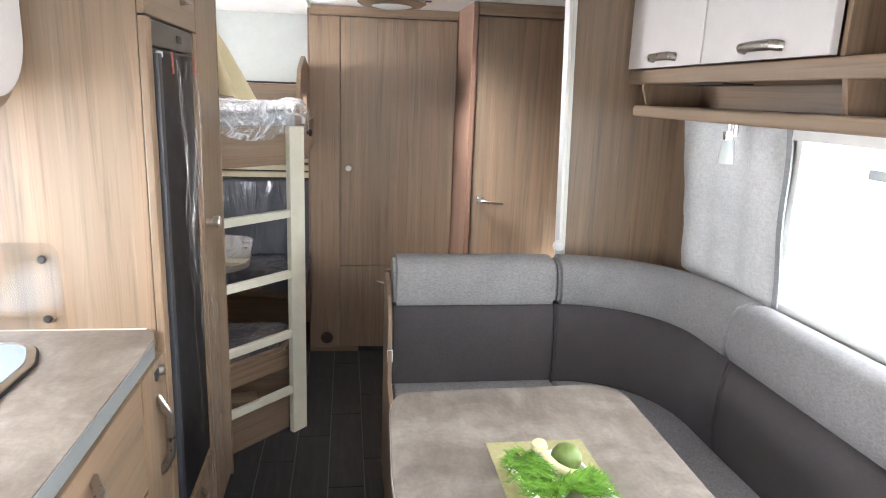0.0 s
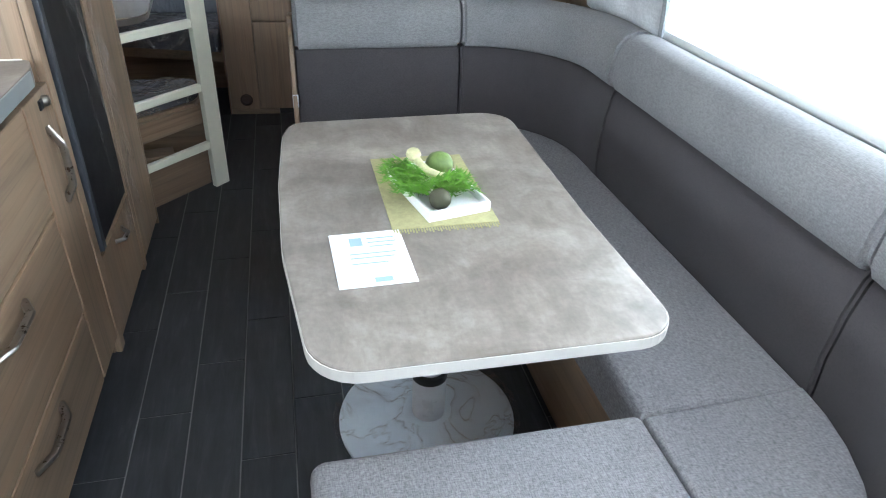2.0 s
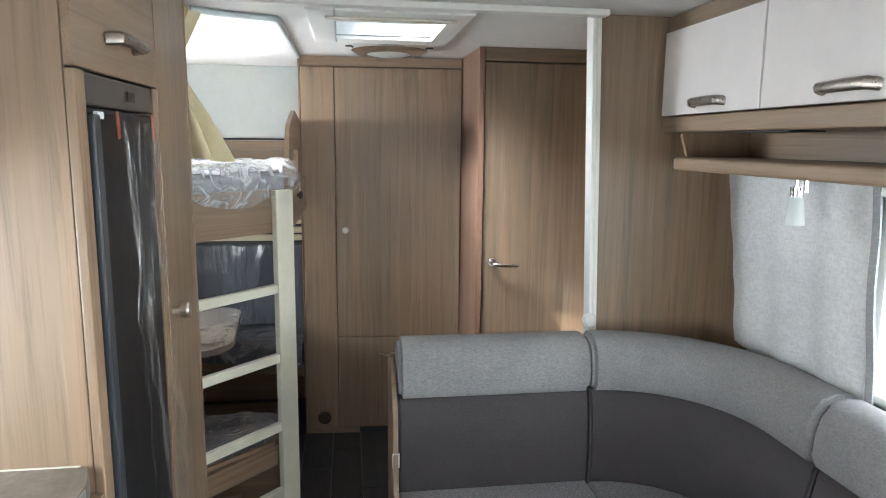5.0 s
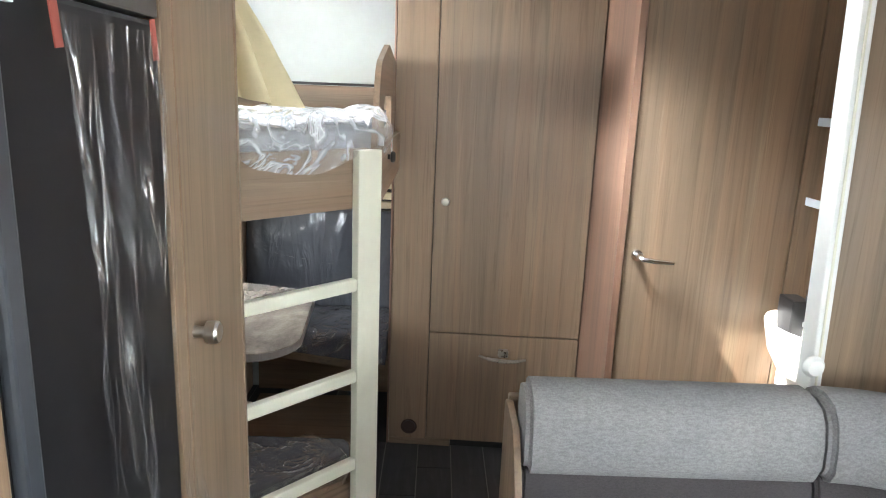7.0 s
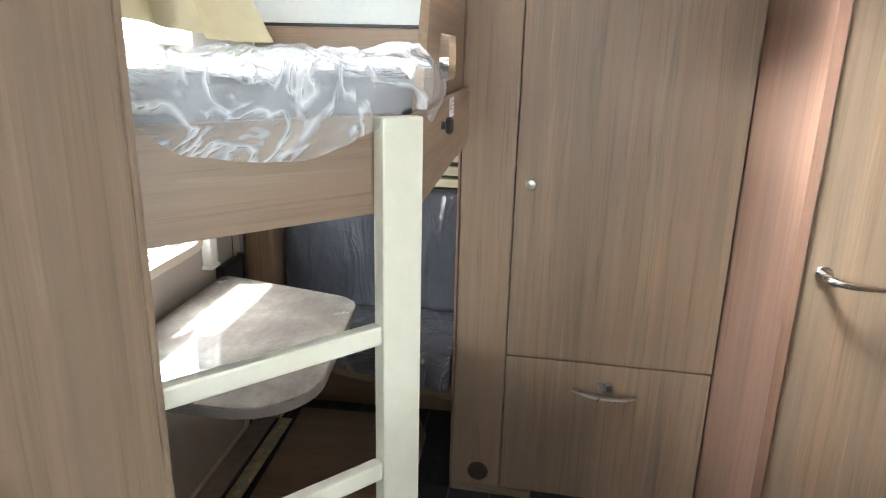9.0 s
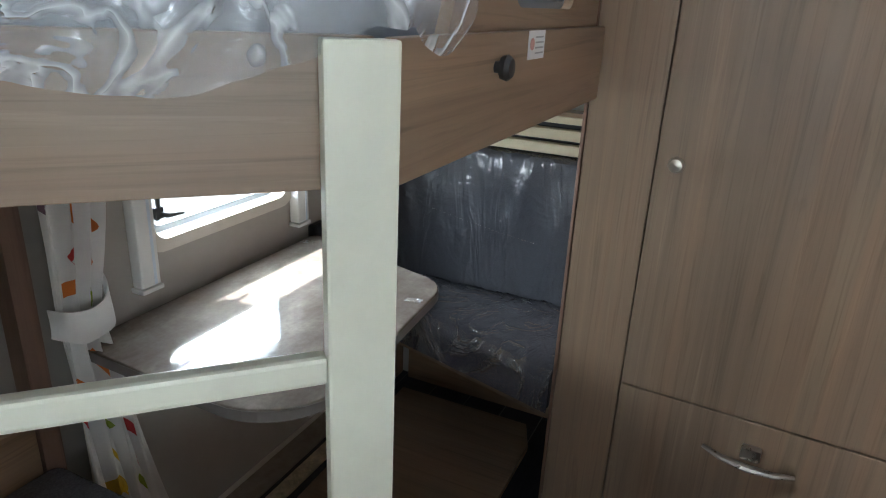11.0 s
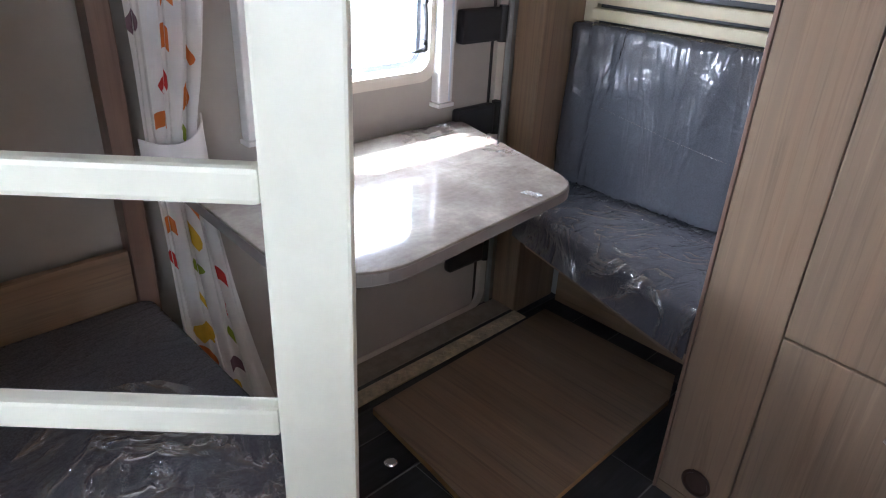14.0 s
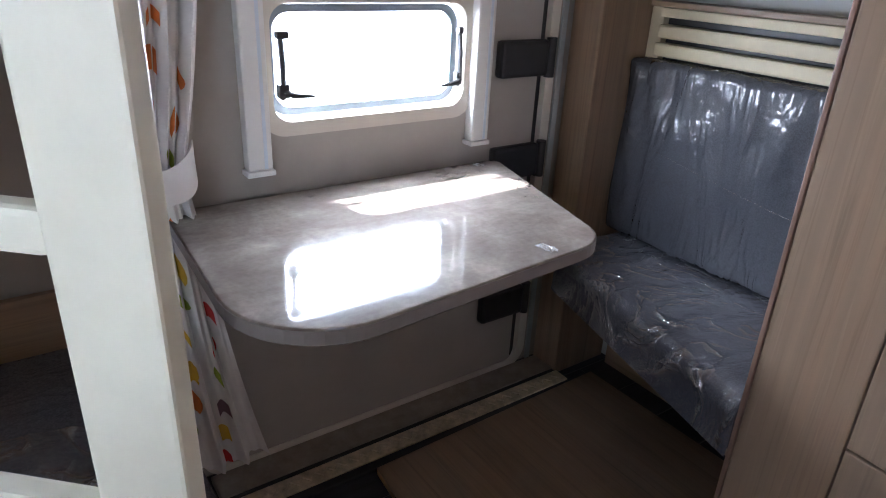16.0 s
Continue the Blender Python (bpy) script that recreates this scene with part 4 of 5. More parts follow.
for y0, y1 in ((1.732, 2.268), (1.164, 1.726), (0.34, 0.938), (-0.285, 0.334)):
    d = part("door", box(CX - 0.020, CX + 0.001, y0, y1, 1.658, 1.927, 0.004), WHITE_GLOSS, oc, "pale gloss flap door")
    my = (y0 + y1) / 2 - 0.026
    bm = tube([(CX - 0.018, my + 0.078, 1.688), (CX - 0.040, my + 0.068, 1.690), (CX - 0.046, my, 1.691), (CX - 0.044, my - 0.072, 1.691), (CX - 0.018, my - 0.082, 1.688)], 0.0115, 8, flat=1.2)
    part("handle", bm, STEEL_DULL, d, "nickel bow handle", True)
shelf_pts = rounded([(XR - 0.003, 2.16), (1.30, 2.16), (1.20, 2.02), (1.195, 1.85), (1.195, -0.60), (XR - 0.003, -0.60)], [0, 0.10, 0.10, 0.2, 0, 0], 6)
part("shelf", slab(shelf_pts, 1.490, 1.526, 0.010, 3), WOOD_Y, oc, "rounded oak shelf board", True)
for y in (1.08, 0.815, 0.31, -0.2):
    part("divider", upright(slab([(1.274, 1.527), (XR - 0.013, 1.527), (XR - 0.013, 1.603), (1.258, 1.603)], 0, 0.016, 0.001), y - 0.008, "y"), WOOD_Z, oc)
part("shelf_end", upright(slab(rounded([(1.30, 1.527), (XR - 0.013, 1.527), (XR - 0.013, 1.603), (1.275, 1.603)], [0.01, 0, 0, 0.01]), 0, 0.014, 0.001), 2.12, "y"), WOOD_Z, oc)
part("grille", box(1.32, 1.42, 1.66, 1.88, 1.599, 1.6035, 0.001), BLACK, oc, "flat black speaker grille")

lampA = thing("spot_lamp", (1.385, 1.70, 1.49), "small reading lamp with frosted cone shade under the shelf", "lamp")
part("stem", tube([(1.385, 1.700, 1.4895), (1.385, 1.700, 1.450)], 0.006, 10), CHROME, lampA, "chrome stem", True)
part("switch_bar", tube([(1.385, 1.664, 1.4895), (1.385, 1.664, 1.448)], 0.008, 10), CHROME, lampA, "", True)
part("collar", lathe([(0.001, 1.434), (0.017, 1.434), (0.018, 1.458), (0.001, 1.458)], pose(1.385, 1.698, 0), 18), CHROME, lampA, "", True)
part("shade", lathe([(0.015, 1.434), (0.018, 1.430), (0.025, 1.360), (0.022, 1.360), (0.014, 1.428)], pose(1.385, 1.698, 0), 20), LAMP_GLASS, lampA, "frosted white cone shade", True)

# ---- long window and its curtain ----
w1 = thing("window_1", (XR, 0.75, 0.93), "long caravan window, bright daylight outside", "window", kind="structure")
bm = bmesh.new()
for y0, y1, z0, z1 in ((-0.05, 1.56, 0.93, 0.955), (-0.05, 1.56, 1.45, 1.475), (-0.05, -0.02, 0.955, 1.45), (1.53, 1.56, 0.955, 1.45)):
    box(XR - 0.006, XR + 0.05, y0, y1, z0, z1, 0.004, bm)
part("window_frame", bm, WHITE, w1)
g = part("pane", box(XR + 0.035, XR + 0.040, -0.02, 1.53, 0.955, 1.45), GLASS, w1)
g.visible_shadow = False
part("blind_cassette", box(XR - 0.035, XR - 0.008, -0.05, 1.545, 1.446, 1.487, 0.006), WHITE, w1, "white roller blind cassette")
part("stay_arm", box(XR + 0.012, XR + 0.026, 0.92, 1.29, 1.364, 1.392, 0.004), simple("grey_stay_arm", (0.52, 0.56, 0.58), 0.4), w1, "grey window stay")


def grey_curtain(u, v):
    y = (1.575 - 0.050 * v) + (0.63 - 0.055 * v) * u
    x = XR - 0.022 + 0.006 * math.sin(20 * u) + lump(2, (0, y, v), 5, 0.008)
    return (x, y, 1.49 - 0.57 * v)


c1 = thing("window_curtain", (XR - 0.02, 1.9, 0.93), "pale grey velvet side curtain beside the window", "curtain")
part("cloth", sheet(grey_curtain, 40, 24, 0.004), FABRIC_BLIND, c1, "", True)
part("trim_band", sheet(lambda u, v: (XR - 0.026 + 0.004 * math.sin(9 * v), 1.552 - 0.050 * v + 0.024 * u, 1.485 - 0.56 * v), 4, 24, 0.006), FABRIC_BAND, c1, "mid-grey edge band", True)

# ---- roof hatch, ceiling lamp, rails ----
hatch = thing("roof_hatch", (0.38, 2.70, H), "white framed roof hatch letting in daylight", "roof window")
bm = bmesh.new()
for x0, x1, y0, y1 in ((0.10, 0.19, 2.31, 3.00), (0.57, 0.645, 2.31, 3.00), (0.19, 0.57, 2.31, 2.50), (0.19, 0.57, 2.89, 3.00)):
    box(x0, x1, y0, y1, H - 0.018, H - 0.002, 0.006, bm)
part("frame", bm, WHITE, hatch, "white plastic hatch frame")
part("blind_bar", box(0.16, 0.60, 2.395, 2.425, H - 0.027, H - 0.0185, 0.003), FRAME_CREAM, hatch)
g = part("dome", box(0.17, 0.59, 2.48, 2.91, H + 0.07, H + 0.075), GLASS, hatch, "clear acrylic dome")
g.visible_shadow = False
for y in (2.502, 2.884):
    part("lining", box(0.192, 0.568, y, y + 0.004, H - 0.001, H + 0.068), WHITE, hatch)
for x, top in ((0.186, 0.068), (0.570, 0.068)):
    part("lining", box(x, x + 0.004, 2.507, 2.883, H - 0.001, H + top), WHITE, hatch)
# Added strip out of sight that cuts off the sun patch's upper edge.
part("flange", box(0.17, 0.59, 2.852, 2.905, H + 0.0685, H + 0.0695), WHITE, hatch, "unseen white strip added to trim the sunlight")
# Unseen second hatch, made up as an opening for the extra light.
added_hatch = thing("added_front_hatch", (0.75, -0.20, H), "unseen roof hatch added to light the front seats", "roof window")
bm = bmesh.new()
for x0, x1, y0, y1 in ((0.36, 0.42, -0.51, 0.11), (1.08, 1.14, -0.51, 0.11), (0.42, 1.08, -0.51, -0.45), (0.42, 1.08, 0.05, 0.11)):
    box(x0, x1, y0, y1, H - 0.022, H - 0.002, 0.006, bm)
part("frame", bm, WHITE, added_hatch, "white plastic hatch frame")
g = part("dome", box(0.40, 1.10, -0.47, 0.07, H + 0.07, H + 0.075), GLASS, added_hatch, "clear acrylic dome")
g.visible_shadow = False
cl = thing("ceiling_lamp", (0.42, 3.19, H), "flat round chrome-rimmed ceiling lamp", "lamp")
part("rim", lathe([(0.105, -0.001), (0.150, -0.001), (0.152, -0.020), (0.132, -0.034), (0.105, -0.036)], pose(0.42, 3.19, H) @ Matrix.Diagonal((1.12, 1.12, 1, 1)), 40), CHROME, cl, "chrome rim", True)
part("diffuser", lathe([(0.001, -0.004), (0.104, -0.004), (0.104, -0.032), (0.06, -0.044), (0.001, -0.047)], pose(0.42, 3.19, H) @ Matrix.Diagonal((1.12, 1.12, 1, 1)), 40), LAMP_GLASS, cl, "opal diffuser", True)
part("clip_bar", box(0.225, 0.615, 3.175, 3.205, H - 0.006, H - 0.0015, 0.001), BLACK, cl)
rail = solid("curtain_rail", tube([(-0.26, 2.40, H - 0.012), (-0.19, 2.45, H - 0.012), (-0.03, 2.51, H - 0.012), (-0.005, 2.53, H - 0.012), (0.0, 2.60, H - 0.012), (0.0, 3.55, H - 0.012)], 0.011, 8), ALU, (-0.05, 2.5, H), "grey curtain rail following the bunk on the ceiling", "curtain rail", smooth=True)
rb = solid("guide_cover", box(-0.86, 0.0, 4.095, 4.118, 1.565, 1.577, 0.002), BLACK, (-0.4, 4.1, 1.55), "dark joint strip on the rear wall", "trim", kind="structure")

# ---- bunk ----
bunk = thing("bunk_bed", (-0.4, 3.3, 1.25), "oak-foil upper bunk with a guard board", "bunk bed")
DIAG = [(-0.335, 2.295), (-0.010, 2.637)]
BZ0, BZ1 = 1.234, 1.388


LD = (Vector(DIAG[1]) - Vector(DIAG[0])).normalized()
LN = Vector((LD.y, -LD.x))
DIAG_ANGLE = math.degrees(math.atan2(LD.y, LD.x))


def diag_board(name, parent, z0, z1, a=0.0, b=1.0, out_by=0.0, label=""):
    """A board along the slanted front of the bunk, from a to b of its length."""
    p, q = Vector(DIAG[0]), Vector(DIAG[1])
    full = (q - p).length
    return part_at(name, box(full * a, full * b, -out_by, 0.020 - out_by, z0, z1, 0.002), WOOD_X, parent, pose(p.x, p.y, 0, 0, 0, DIAG_ANGLE), label)


diag_board("foot_board", bunk, BZ0 - 0.005, BZ1)
part("side_board", box(0.0, 0.02, 2.638, 3.548, BZ0, BZ1, 0.003), WOOD_Y, bunk)
base_outline = [(-0.86, 2.27), (-0.345, 2.320), (-0.018, 2.662), (-0.002, 4.09), (-0.86, 4.09)]
part("slat_base", slab(base_outline, 1.285, 1.30), WOOD_Y, bunk)


def pierced(outer, inner, thick):
    """A slab drawn in (x, y) with a hole through it."""
    own = bmesh.new()
    for loop in (outer, inner):
        vs = [own.verts.new((x, y, 0)) for x, y in loop]
        for k in range(len(vs)):
            own.edges.new((vs[k], vs[(k + 1) % len(vs)]))
    bmesh.ops.triangle_fill(own, use_beauty=True, edges=own.edges[:])
    more = bmesh.ops.extrude_face_region(own, geom=own.faces[:])
    for v in more["geom"]:
        if isinstance(v, bmesh.types.BMVert):
            v.co.z = thick
    return own


guard_line = rounded([(2.76, 1.30), (4.09, 1.30), (4.09, 1.60), (3.22, 1.70), (2.90, 1.62)], [0.0, 0, 0.05, 0.12, 0.14], 7)
slot_line = rounded([(3.03, 1.420), (3.36, 1.420), (3.36, 1.525), (3.03, 1.525)], 0.034, 6)
part("guard_board", upright(pierced(guard_line, slot_line, 0.018), -0.022, "x"), WOOD_Y, bunk, "rounded oak fall guard with a grip slot")
kn = part("clamp_knob", lathe([(0.001, 0), (0.008, 0), (0.008, 0.008), (0.016, 0.010), (0.018, 0.018), (0.013, 0.024), (0.001, 0.025)], pose(0.02, 2.905, 1.343, 0, 90, 0), 12), BLACK, bunk, "black ribbed clamp knob", True)
st = part("warning_sticker", box(0.020, 0.0208, 3.035, 3.115, 1.345, 1.388), PAPER, bunk, "small white warning label")
part("ring", lathe([(0.0075, 0.0), (0.0092, 0.0), (0.0092, 0.0008), (0.0075, 0.0008)], pose(0.0209, 3.052, 1.368, 0, 90, 0), 14), simple("faded_red_print", (0.62, 0.34, 0.33), 0.6), st)
FAINT = simple("faint_grey_print", (0.42, 0.43, 0.45), 0.6)
for z in (1.378, 1.370, 1.362, 1.354):
    part("text_line", box(0.0208, 0.0212, 3.068, 3.108, z - 0.0012, z + 0.0012), FAINT, st)
part("wall_board", box(-0.86, -0.024, 4.097, 4.117, 1.25, 1.563, 0.002), WOOD_X, bunk, "oak board on the rear wall")


mattress = thing("mattress", (-0.43, 3.2, 1.3), "bunk mattress still wrapped in crumpled clear film", "mattress")
part("core", slab(rounded([(-0.85, 2.30), (-0.36, 2.318), (-0.045, 2.64), (-0.028, 4.08), (-0.85, 4.08)], [0.02, 0.06, 0.08, 0.04, 0.02], 5), 1.302, 1.435, 0.03, 4), simple("blue_grey_ticking", (0.20, 0.22, 0.25), 0.8), mattress, "blue-grey ticking", True)


def film_front(u, v):
    """Film that lies on the mattress and hangs over the front boards."""
    # run along the edge: diagonal, then the side board
    L1 = 0.472
    s = u * 0.62
    if s < L1:
        f = s / L1
        x, y = DIAG[0][0] + (DIAG[1][0] - DIAG[0][0]) * f, DIAG[0][1] + (DIAG[1][1] - DIAG[0][1]) * f
        nx, ny = LN.x, LN.y
    else:
        x, y, nx, ny = 0.010, 2.637 + (s - L1), 0.95, -0.3
    sag = 0.080 * math.sin(math.pi * min(1.0, max(0.0, (s - 0.02) / 0.47))) + 0.040 * math.exp(-((s - 0.57) / 0.07) ** 2)
    r = -0.30 + 0.30 * min(1.0, v / 0.55)
    if v < 0.55:
        z = 1.450 + 0.02 * (v / 0.55) + lump(4, (x + nx * r, y + ny * r, 0), 8, 0.030)
    else:
        w = (v - 0.55) / 0.45
        r = (0.018 + 0.024 * math.sin(math.pi * w)) * (1.0 if s < 0.36 else 0.75)
        z = 1.466 - (0.062 + sag) * w
    x2, y2 = x + nx * r, y + ny * r
    fan = noise.noise(Vector((s * 14 + 2.2 * v, v * 1.5, 3.1)))
    wob = lump(6, (x2, y2, z), 10, 0.020) + 0.012 * (1 - 2 * abs(fan)) + lump(8, (x2, y2, z), 26, 0.005)
    out_by = abs(wob) * (1.0 if s < 0.36 else 0.7)
    return (x2 + nx * out_by, y2 + ny * out_by, z + wob * 0.7 + (0.012 if v < 0.55 else 0))


part("film_edge", sheet(film_front, 90, 60), FILM, mattress, "crumpled clear packing film", True)


def film_top(u, v):
    x = -0.84 + 0.80 * u
    front = 2.335 + 1.05 * max(0.0, x + 0.36)
    y = front + (4.07 - front) * v
    return (x, y, 1.452 + lump(5, (x, y, 0), 7, 0.028) + lump(7, (x, y, 1), 17, 0.010))


part("film_top", sheet(film_top, 60, 90), FILM_SUNLIT, mattress, "crumpled packing film with sunlit white put in its colour", True)

# ladder
ladder = thing("bunk_ladder", (-0.15, 2.42, 0), "cream lacquered wooden bunk ladder", "ladder")


def on_ladder(along, out_by):
    p = Vector(DIAG[1]) + LD * along + LN * out_by
    return p


def ladder_pose(along, out_by):
    """Hangs upright in front of the foot board."""
    p = on_ladder(along, out_by)
    return pose(p.x, p.y, 0, 0, 0, DIAG_ANGLE)


for along, half in ((-0.0187, 0.040), (-0.447, 0.025)):
    part("stile", moved(box(-half, half, -0.014, 0.014, 0.001, 1.386, 0.004), ladder_pose(along, 0.0150)), CREAM, ladder, "cream upright")
for z in (1.022, 0.755, 0.482, 0.214):
    part("rung", moved(box(-0.1815, 0.1815, -0.012, 0.012, z - 0.018, z + 0.018, 0.006), ladder_pose(-0.2404, 0.0150)), CREAM, ladder, "cream rung")

# cream bunk curtain, tied back
def bunk_curtain(u, v):
    a = 2 * math.pi * u
    if v < 0.35:
        r = 0.115 - 0.22 * v
    else:
        r = 0.038 + 0.11 * (v - 0.35)
    fold = 1 + 0.32 * math.sin(a * 7 + 2.5 * v) * (0.5 + 0.5 * v)
    cx = -0.36 + 0.03 * v + 0.10 * max(0, v - 0.5)
    cy = 2.40 + 0.03 * v
    return (cx + r * fold * math.cos(a), cy + r * 0.8 * fold * math.sin(a), 1.968 - 0.455 * v - 0.07 * math.cos(a) * max(0, v - 0.7))


bc = thing("bunk_curtain", (-0.25, 2.46, 1.47), "cream privacy curtain gathered beside the bunk", "curtain")
part("cloth", sheet(bunk_curtain, 96, 30), CURTAIN_CREAM, bc, "", True)
w3 = thing("window_3", (XL, 3.2, 1.48), "small bunk window with daylight behind", "window", kind="structure")
bm = bmesh.new()
for y0, y1, z0, z1 in ((2.68, 3.62, 1.46, 1.50), (2.68, 3.62, 1.78, 1.82), (2.68, 2.73, 1.50, 1.78), (3.57, 3.62, 1.50, 1.78)):
    box(XL - 0.03, XL + 0.018, y0, y1, z0, z1, 0.005, bm)
part("window_frame", bm, FRAME_CREAM, w3)
g = part("pane", box(XL - 0.04, XL - 0.035, 2.73, 3.57, 1.50, 1.78), GLASS, w3)
g.visible_shadow = False

# ---- lower bunk dinette ----
nb = thing("bunk_seat_base", (-0.45, 2.5, 0), "oak-foil seat box with an open locker under the bunk", "seat box")
diag_board("lower_board", nb, 0.0, 0.190, 0.02, 0.93, -0.034)
diag_board("upper_board", nb, 0.300, 0.384, 0.02, 0.93, -0.034)
part("side_board", box(-0.052, -0.036, 2.625, 2.735, 0.0, 0.384, 0.002), WOOD_Y, nb)
part("seat_board", slab([(-0.86, 2.30), (-0.40, 2.335), (-0.075, 2.62), (-0.055, 2.735), (-0.86, 2.735)], 0.385, 0.40), WOOD_X, nb)
part("front_board", box(-0.84, -0.053, 2.718, 2.735, 0.0, 0.384, 0.002), WOOD_X, nb)
part("locker_shelf", moved(box(-0.12, 0.12, -0.05, 0.05, 0.0, 0.012, 0.001), pose(-0.30, 2.50, 0.205, 0, 0, 12)), WOOD_X, nb, "loose oak offcut")
part("wall_upstand", box(-0.855, -0.838, 2.30, 2.700, 0.43, 0.597, 0.003), WOOD_Y, nb, "oak board along the wall")


def near_cushion():
    """The slanted near seat with small creases all over."""
    pts = rounded([(-0.835, 2.295), (-0.41, 2.305), (-0.080, 2.628), (-0.050, 2.728), (-0.833, 2.728)], [0.02, 0.05, 0.06, 0.05, 0.03], 5)
    return slab(pts, 0.402, 0.485, 0.022, 4)


seat_a = thing("seat_cushion", (-0.45, 2.52, 0.40), "charcoal bunk seat cushion wrapped in shiny film", "cushion", "dinette cushions under the bunk")
part("cover", near_cushion(), WRAPPED_SMOOTH, seat_a, "", True)


def seat_film(u, v):
    """Loose film gathered over the slanted edge of the near seat."""
    p, q = Vector((-0.405, 2.304)), Vector((-0.072, 2.634))
    inward = -LN
    base = p.lerp(q, u)
    drop = max(0.0, 0.22 - v) / 0.22
    deep = (0.012 + 0.30 * (v - 0.22) / 0.78 * (0.75 + 0.25 * math.sin(5 * u))) if v >= 0.22 else -0.008 - 0.006 * math.sin(3 * drop)
    x, y = base.x + inward.x * deep, base.y + inward.y * deep
    along = u * 0.445
    fan = along * 62 + 6.5 * v + 2.6 * noise.noise(Vector((along * 6, v * 2, 3)))
    crease = 1 - abs(math.sin(fan + 1.3 * noise.noise(Vector((along * 9, v * 3, 8)))))
    h = 0.002 + 0.009 * crease ** 2 * (0.3 + abs(noise.noise(Vector((along * 7, v * 3, 1)))))
    if v < 0.22:
        return (x - inward.x * h, y - inward.y * h, 0.486 - 0.075 * drop)
    return (x, y, 0.488 + h)


part("film", sheet(seat_film, 110, 60), FILM_GLINT, seat_a, "loose clear film with sharp glinting creases", True)


seat_b = thing("seat_cushion", (-0.4, 3.8, 0.40), "charcoal rear seat cushion wrapped in shiny film", "cushion", "dinette cushions under the bunk")


def puckered(bm, seed, amount, normal, top=None):
    """Uneven film-wrapped upholstery; with puckers gathered below the top edge where one is given."""
    for v in bm.verts:
        p = v.co.copy()
        d = lump(seed, (p.x * 2.2, p.y * 2.2, p.z * 0.8), 9, amount)
        if top is not None:
            fade = math.exp(-max(0, top - p.z) / 0.11)
            d += fade * 0.014 * (abs(noise.noise(Vector((p.x * 26, seed, p.z * 3)))) - 0.3) + 0.006 * noise.noise(Vector((p.x * 22, seed, p.z * 5)))
        else:
            d += 0.004 * abs(noise.noise(Vector((p.x * 14, p.y * 26, seed))))
        v.co += normal * d
    return bm


def fine(bm, longest=0.022):
    for _ in range(6):
        long_edges = [e for e in bm.edges if e.calc_length() > longest]
        if not long_edges or len(bm.faces) > 14000:
            break
        bmesh.ops.subdivide_edges(bm, edges=long_edges, cuts=1, use_grid_fill=True)
    bmesh.ops.triangulate(bm, faces=[f for f in bm.faces if len(f.verts) > 4])
    return bm


def seat_grid(u, v):
    """Top of the slanted rear seat and its rounded front, u along it, v from the back."""
    x = -0.70 + 0.678 * u
    front = 3.580 + 0.28 * max(0.0, -0.022 - x)
    back = 4.055
    if v < 0.7:
        y, z = back + (front + 0.03 - back) * (v / 0.7), 0.482 + 0.006 * math.sin(math.pi * v / 0.7)
    elif v < 0.8:
        a = (v - 0.7) / 0.1 * math.pi / 2
        y, z = front + 0.03 - 0.03 * math.sin(a), 0.452 + 0.03 * math.cos(a)
    else:
        y, z = front + 0.004 * math.sin((v - 0.8) * 15), 0.452 - 0.088 * (v - 0.8) / 0.2
    w = (lump(21, (x * 2, y * 2, z), 7, 0.005) + 0.0022 * abs(noise.noise(Vector((x * 16, y * 30, 5))))) * (1.0 if v < 0.72 else 0.25) * min(1.0, 0.2 + 3 * u)
    return (x, y - 0.4 * w, max(z + w, 0.3645))


own = sheet(seat_grid, 60, 60)
part("cover", own, WRAPPED_SMOOTH, seat_b, "", True)


def rear_film(u, v):
    """Loose film over the rear seat, creased towards its front corner."""
    x, y, z = seat_grid(u, v)
    edge = min(1.0, u / 0.15)
    fan = 15 * u + 11 * v + 3.0 * noise.noise(Vector((u * 3, v * 2.5, 6)))
    crease = 1 - abs(math.sin(fan + 1.2 * noise.noise(Vector((u * 7, v * 6, 4)))))
    h = 0.003 + 0.008 * crease ** 3 * max(0.0, 0.25 + 1.4 * noise.noise(Vector((u * 4 + 9, v * 4, 1)))) * (0.4 + 0.6 * u) * edge
    return (x, y, z + h) if v < 0.72 else (x, y - 0.002 - 0.3 * (h - 0.003), z + h * 0.3)


part("film", sheet(rear_film, 100, 90), FILM_GLINT, seat_b, "loose clear film with sharp glinting creases", True)
core_pts = [(-0.698, 3.792), (-0.024, 3.604), (-0.024, 4.05), (-0.698, 4.05)]
part("foam", slab(core_pts, 0.3642, 0.462, 0.004), FABRIC_DARK, seat_b, "dark foam block")
back_b = thing("back_cushion", (-0.4, 4.05, 0.48), "charcoal back cushion puckered in clear film", "cushion", "dinette cushions under the bunk")
part("cover", puckered(fine(box(-0.750, -0.026, 4.005, 4.075, 0.488, 0.980, 0.024, seg=3)), 24, 0.012, Vector((0, -1, 0)), 0.980), WRAPPED_DARK, back_b, "", True)
for x0, x1, z in ((-0.60, -0.40, 0.735), (-0.40, -0.12, 0.70)):
    part("film_fold", tube([(x0, 3.997, z + 0.02), ((x0 + x1) / 2, 3.992, z + 0.004), (x1, 3.996, z - 0.012)], 0.0011, 5), FILM_THIN, back_b, "sharp crease in the film", True)
rs = thing("rear_seat_base", (-0.4, 3.9, 0), "oak-foil rear seat support under the bunk", "seat box")
part("seat_board", slab([(-0.72, 3.83), (-0.006, 3.625), (-0.006, 4.084), (-0.72, 4.084)], 0.345, 0.364, 0.002), WOOD_X, rs)
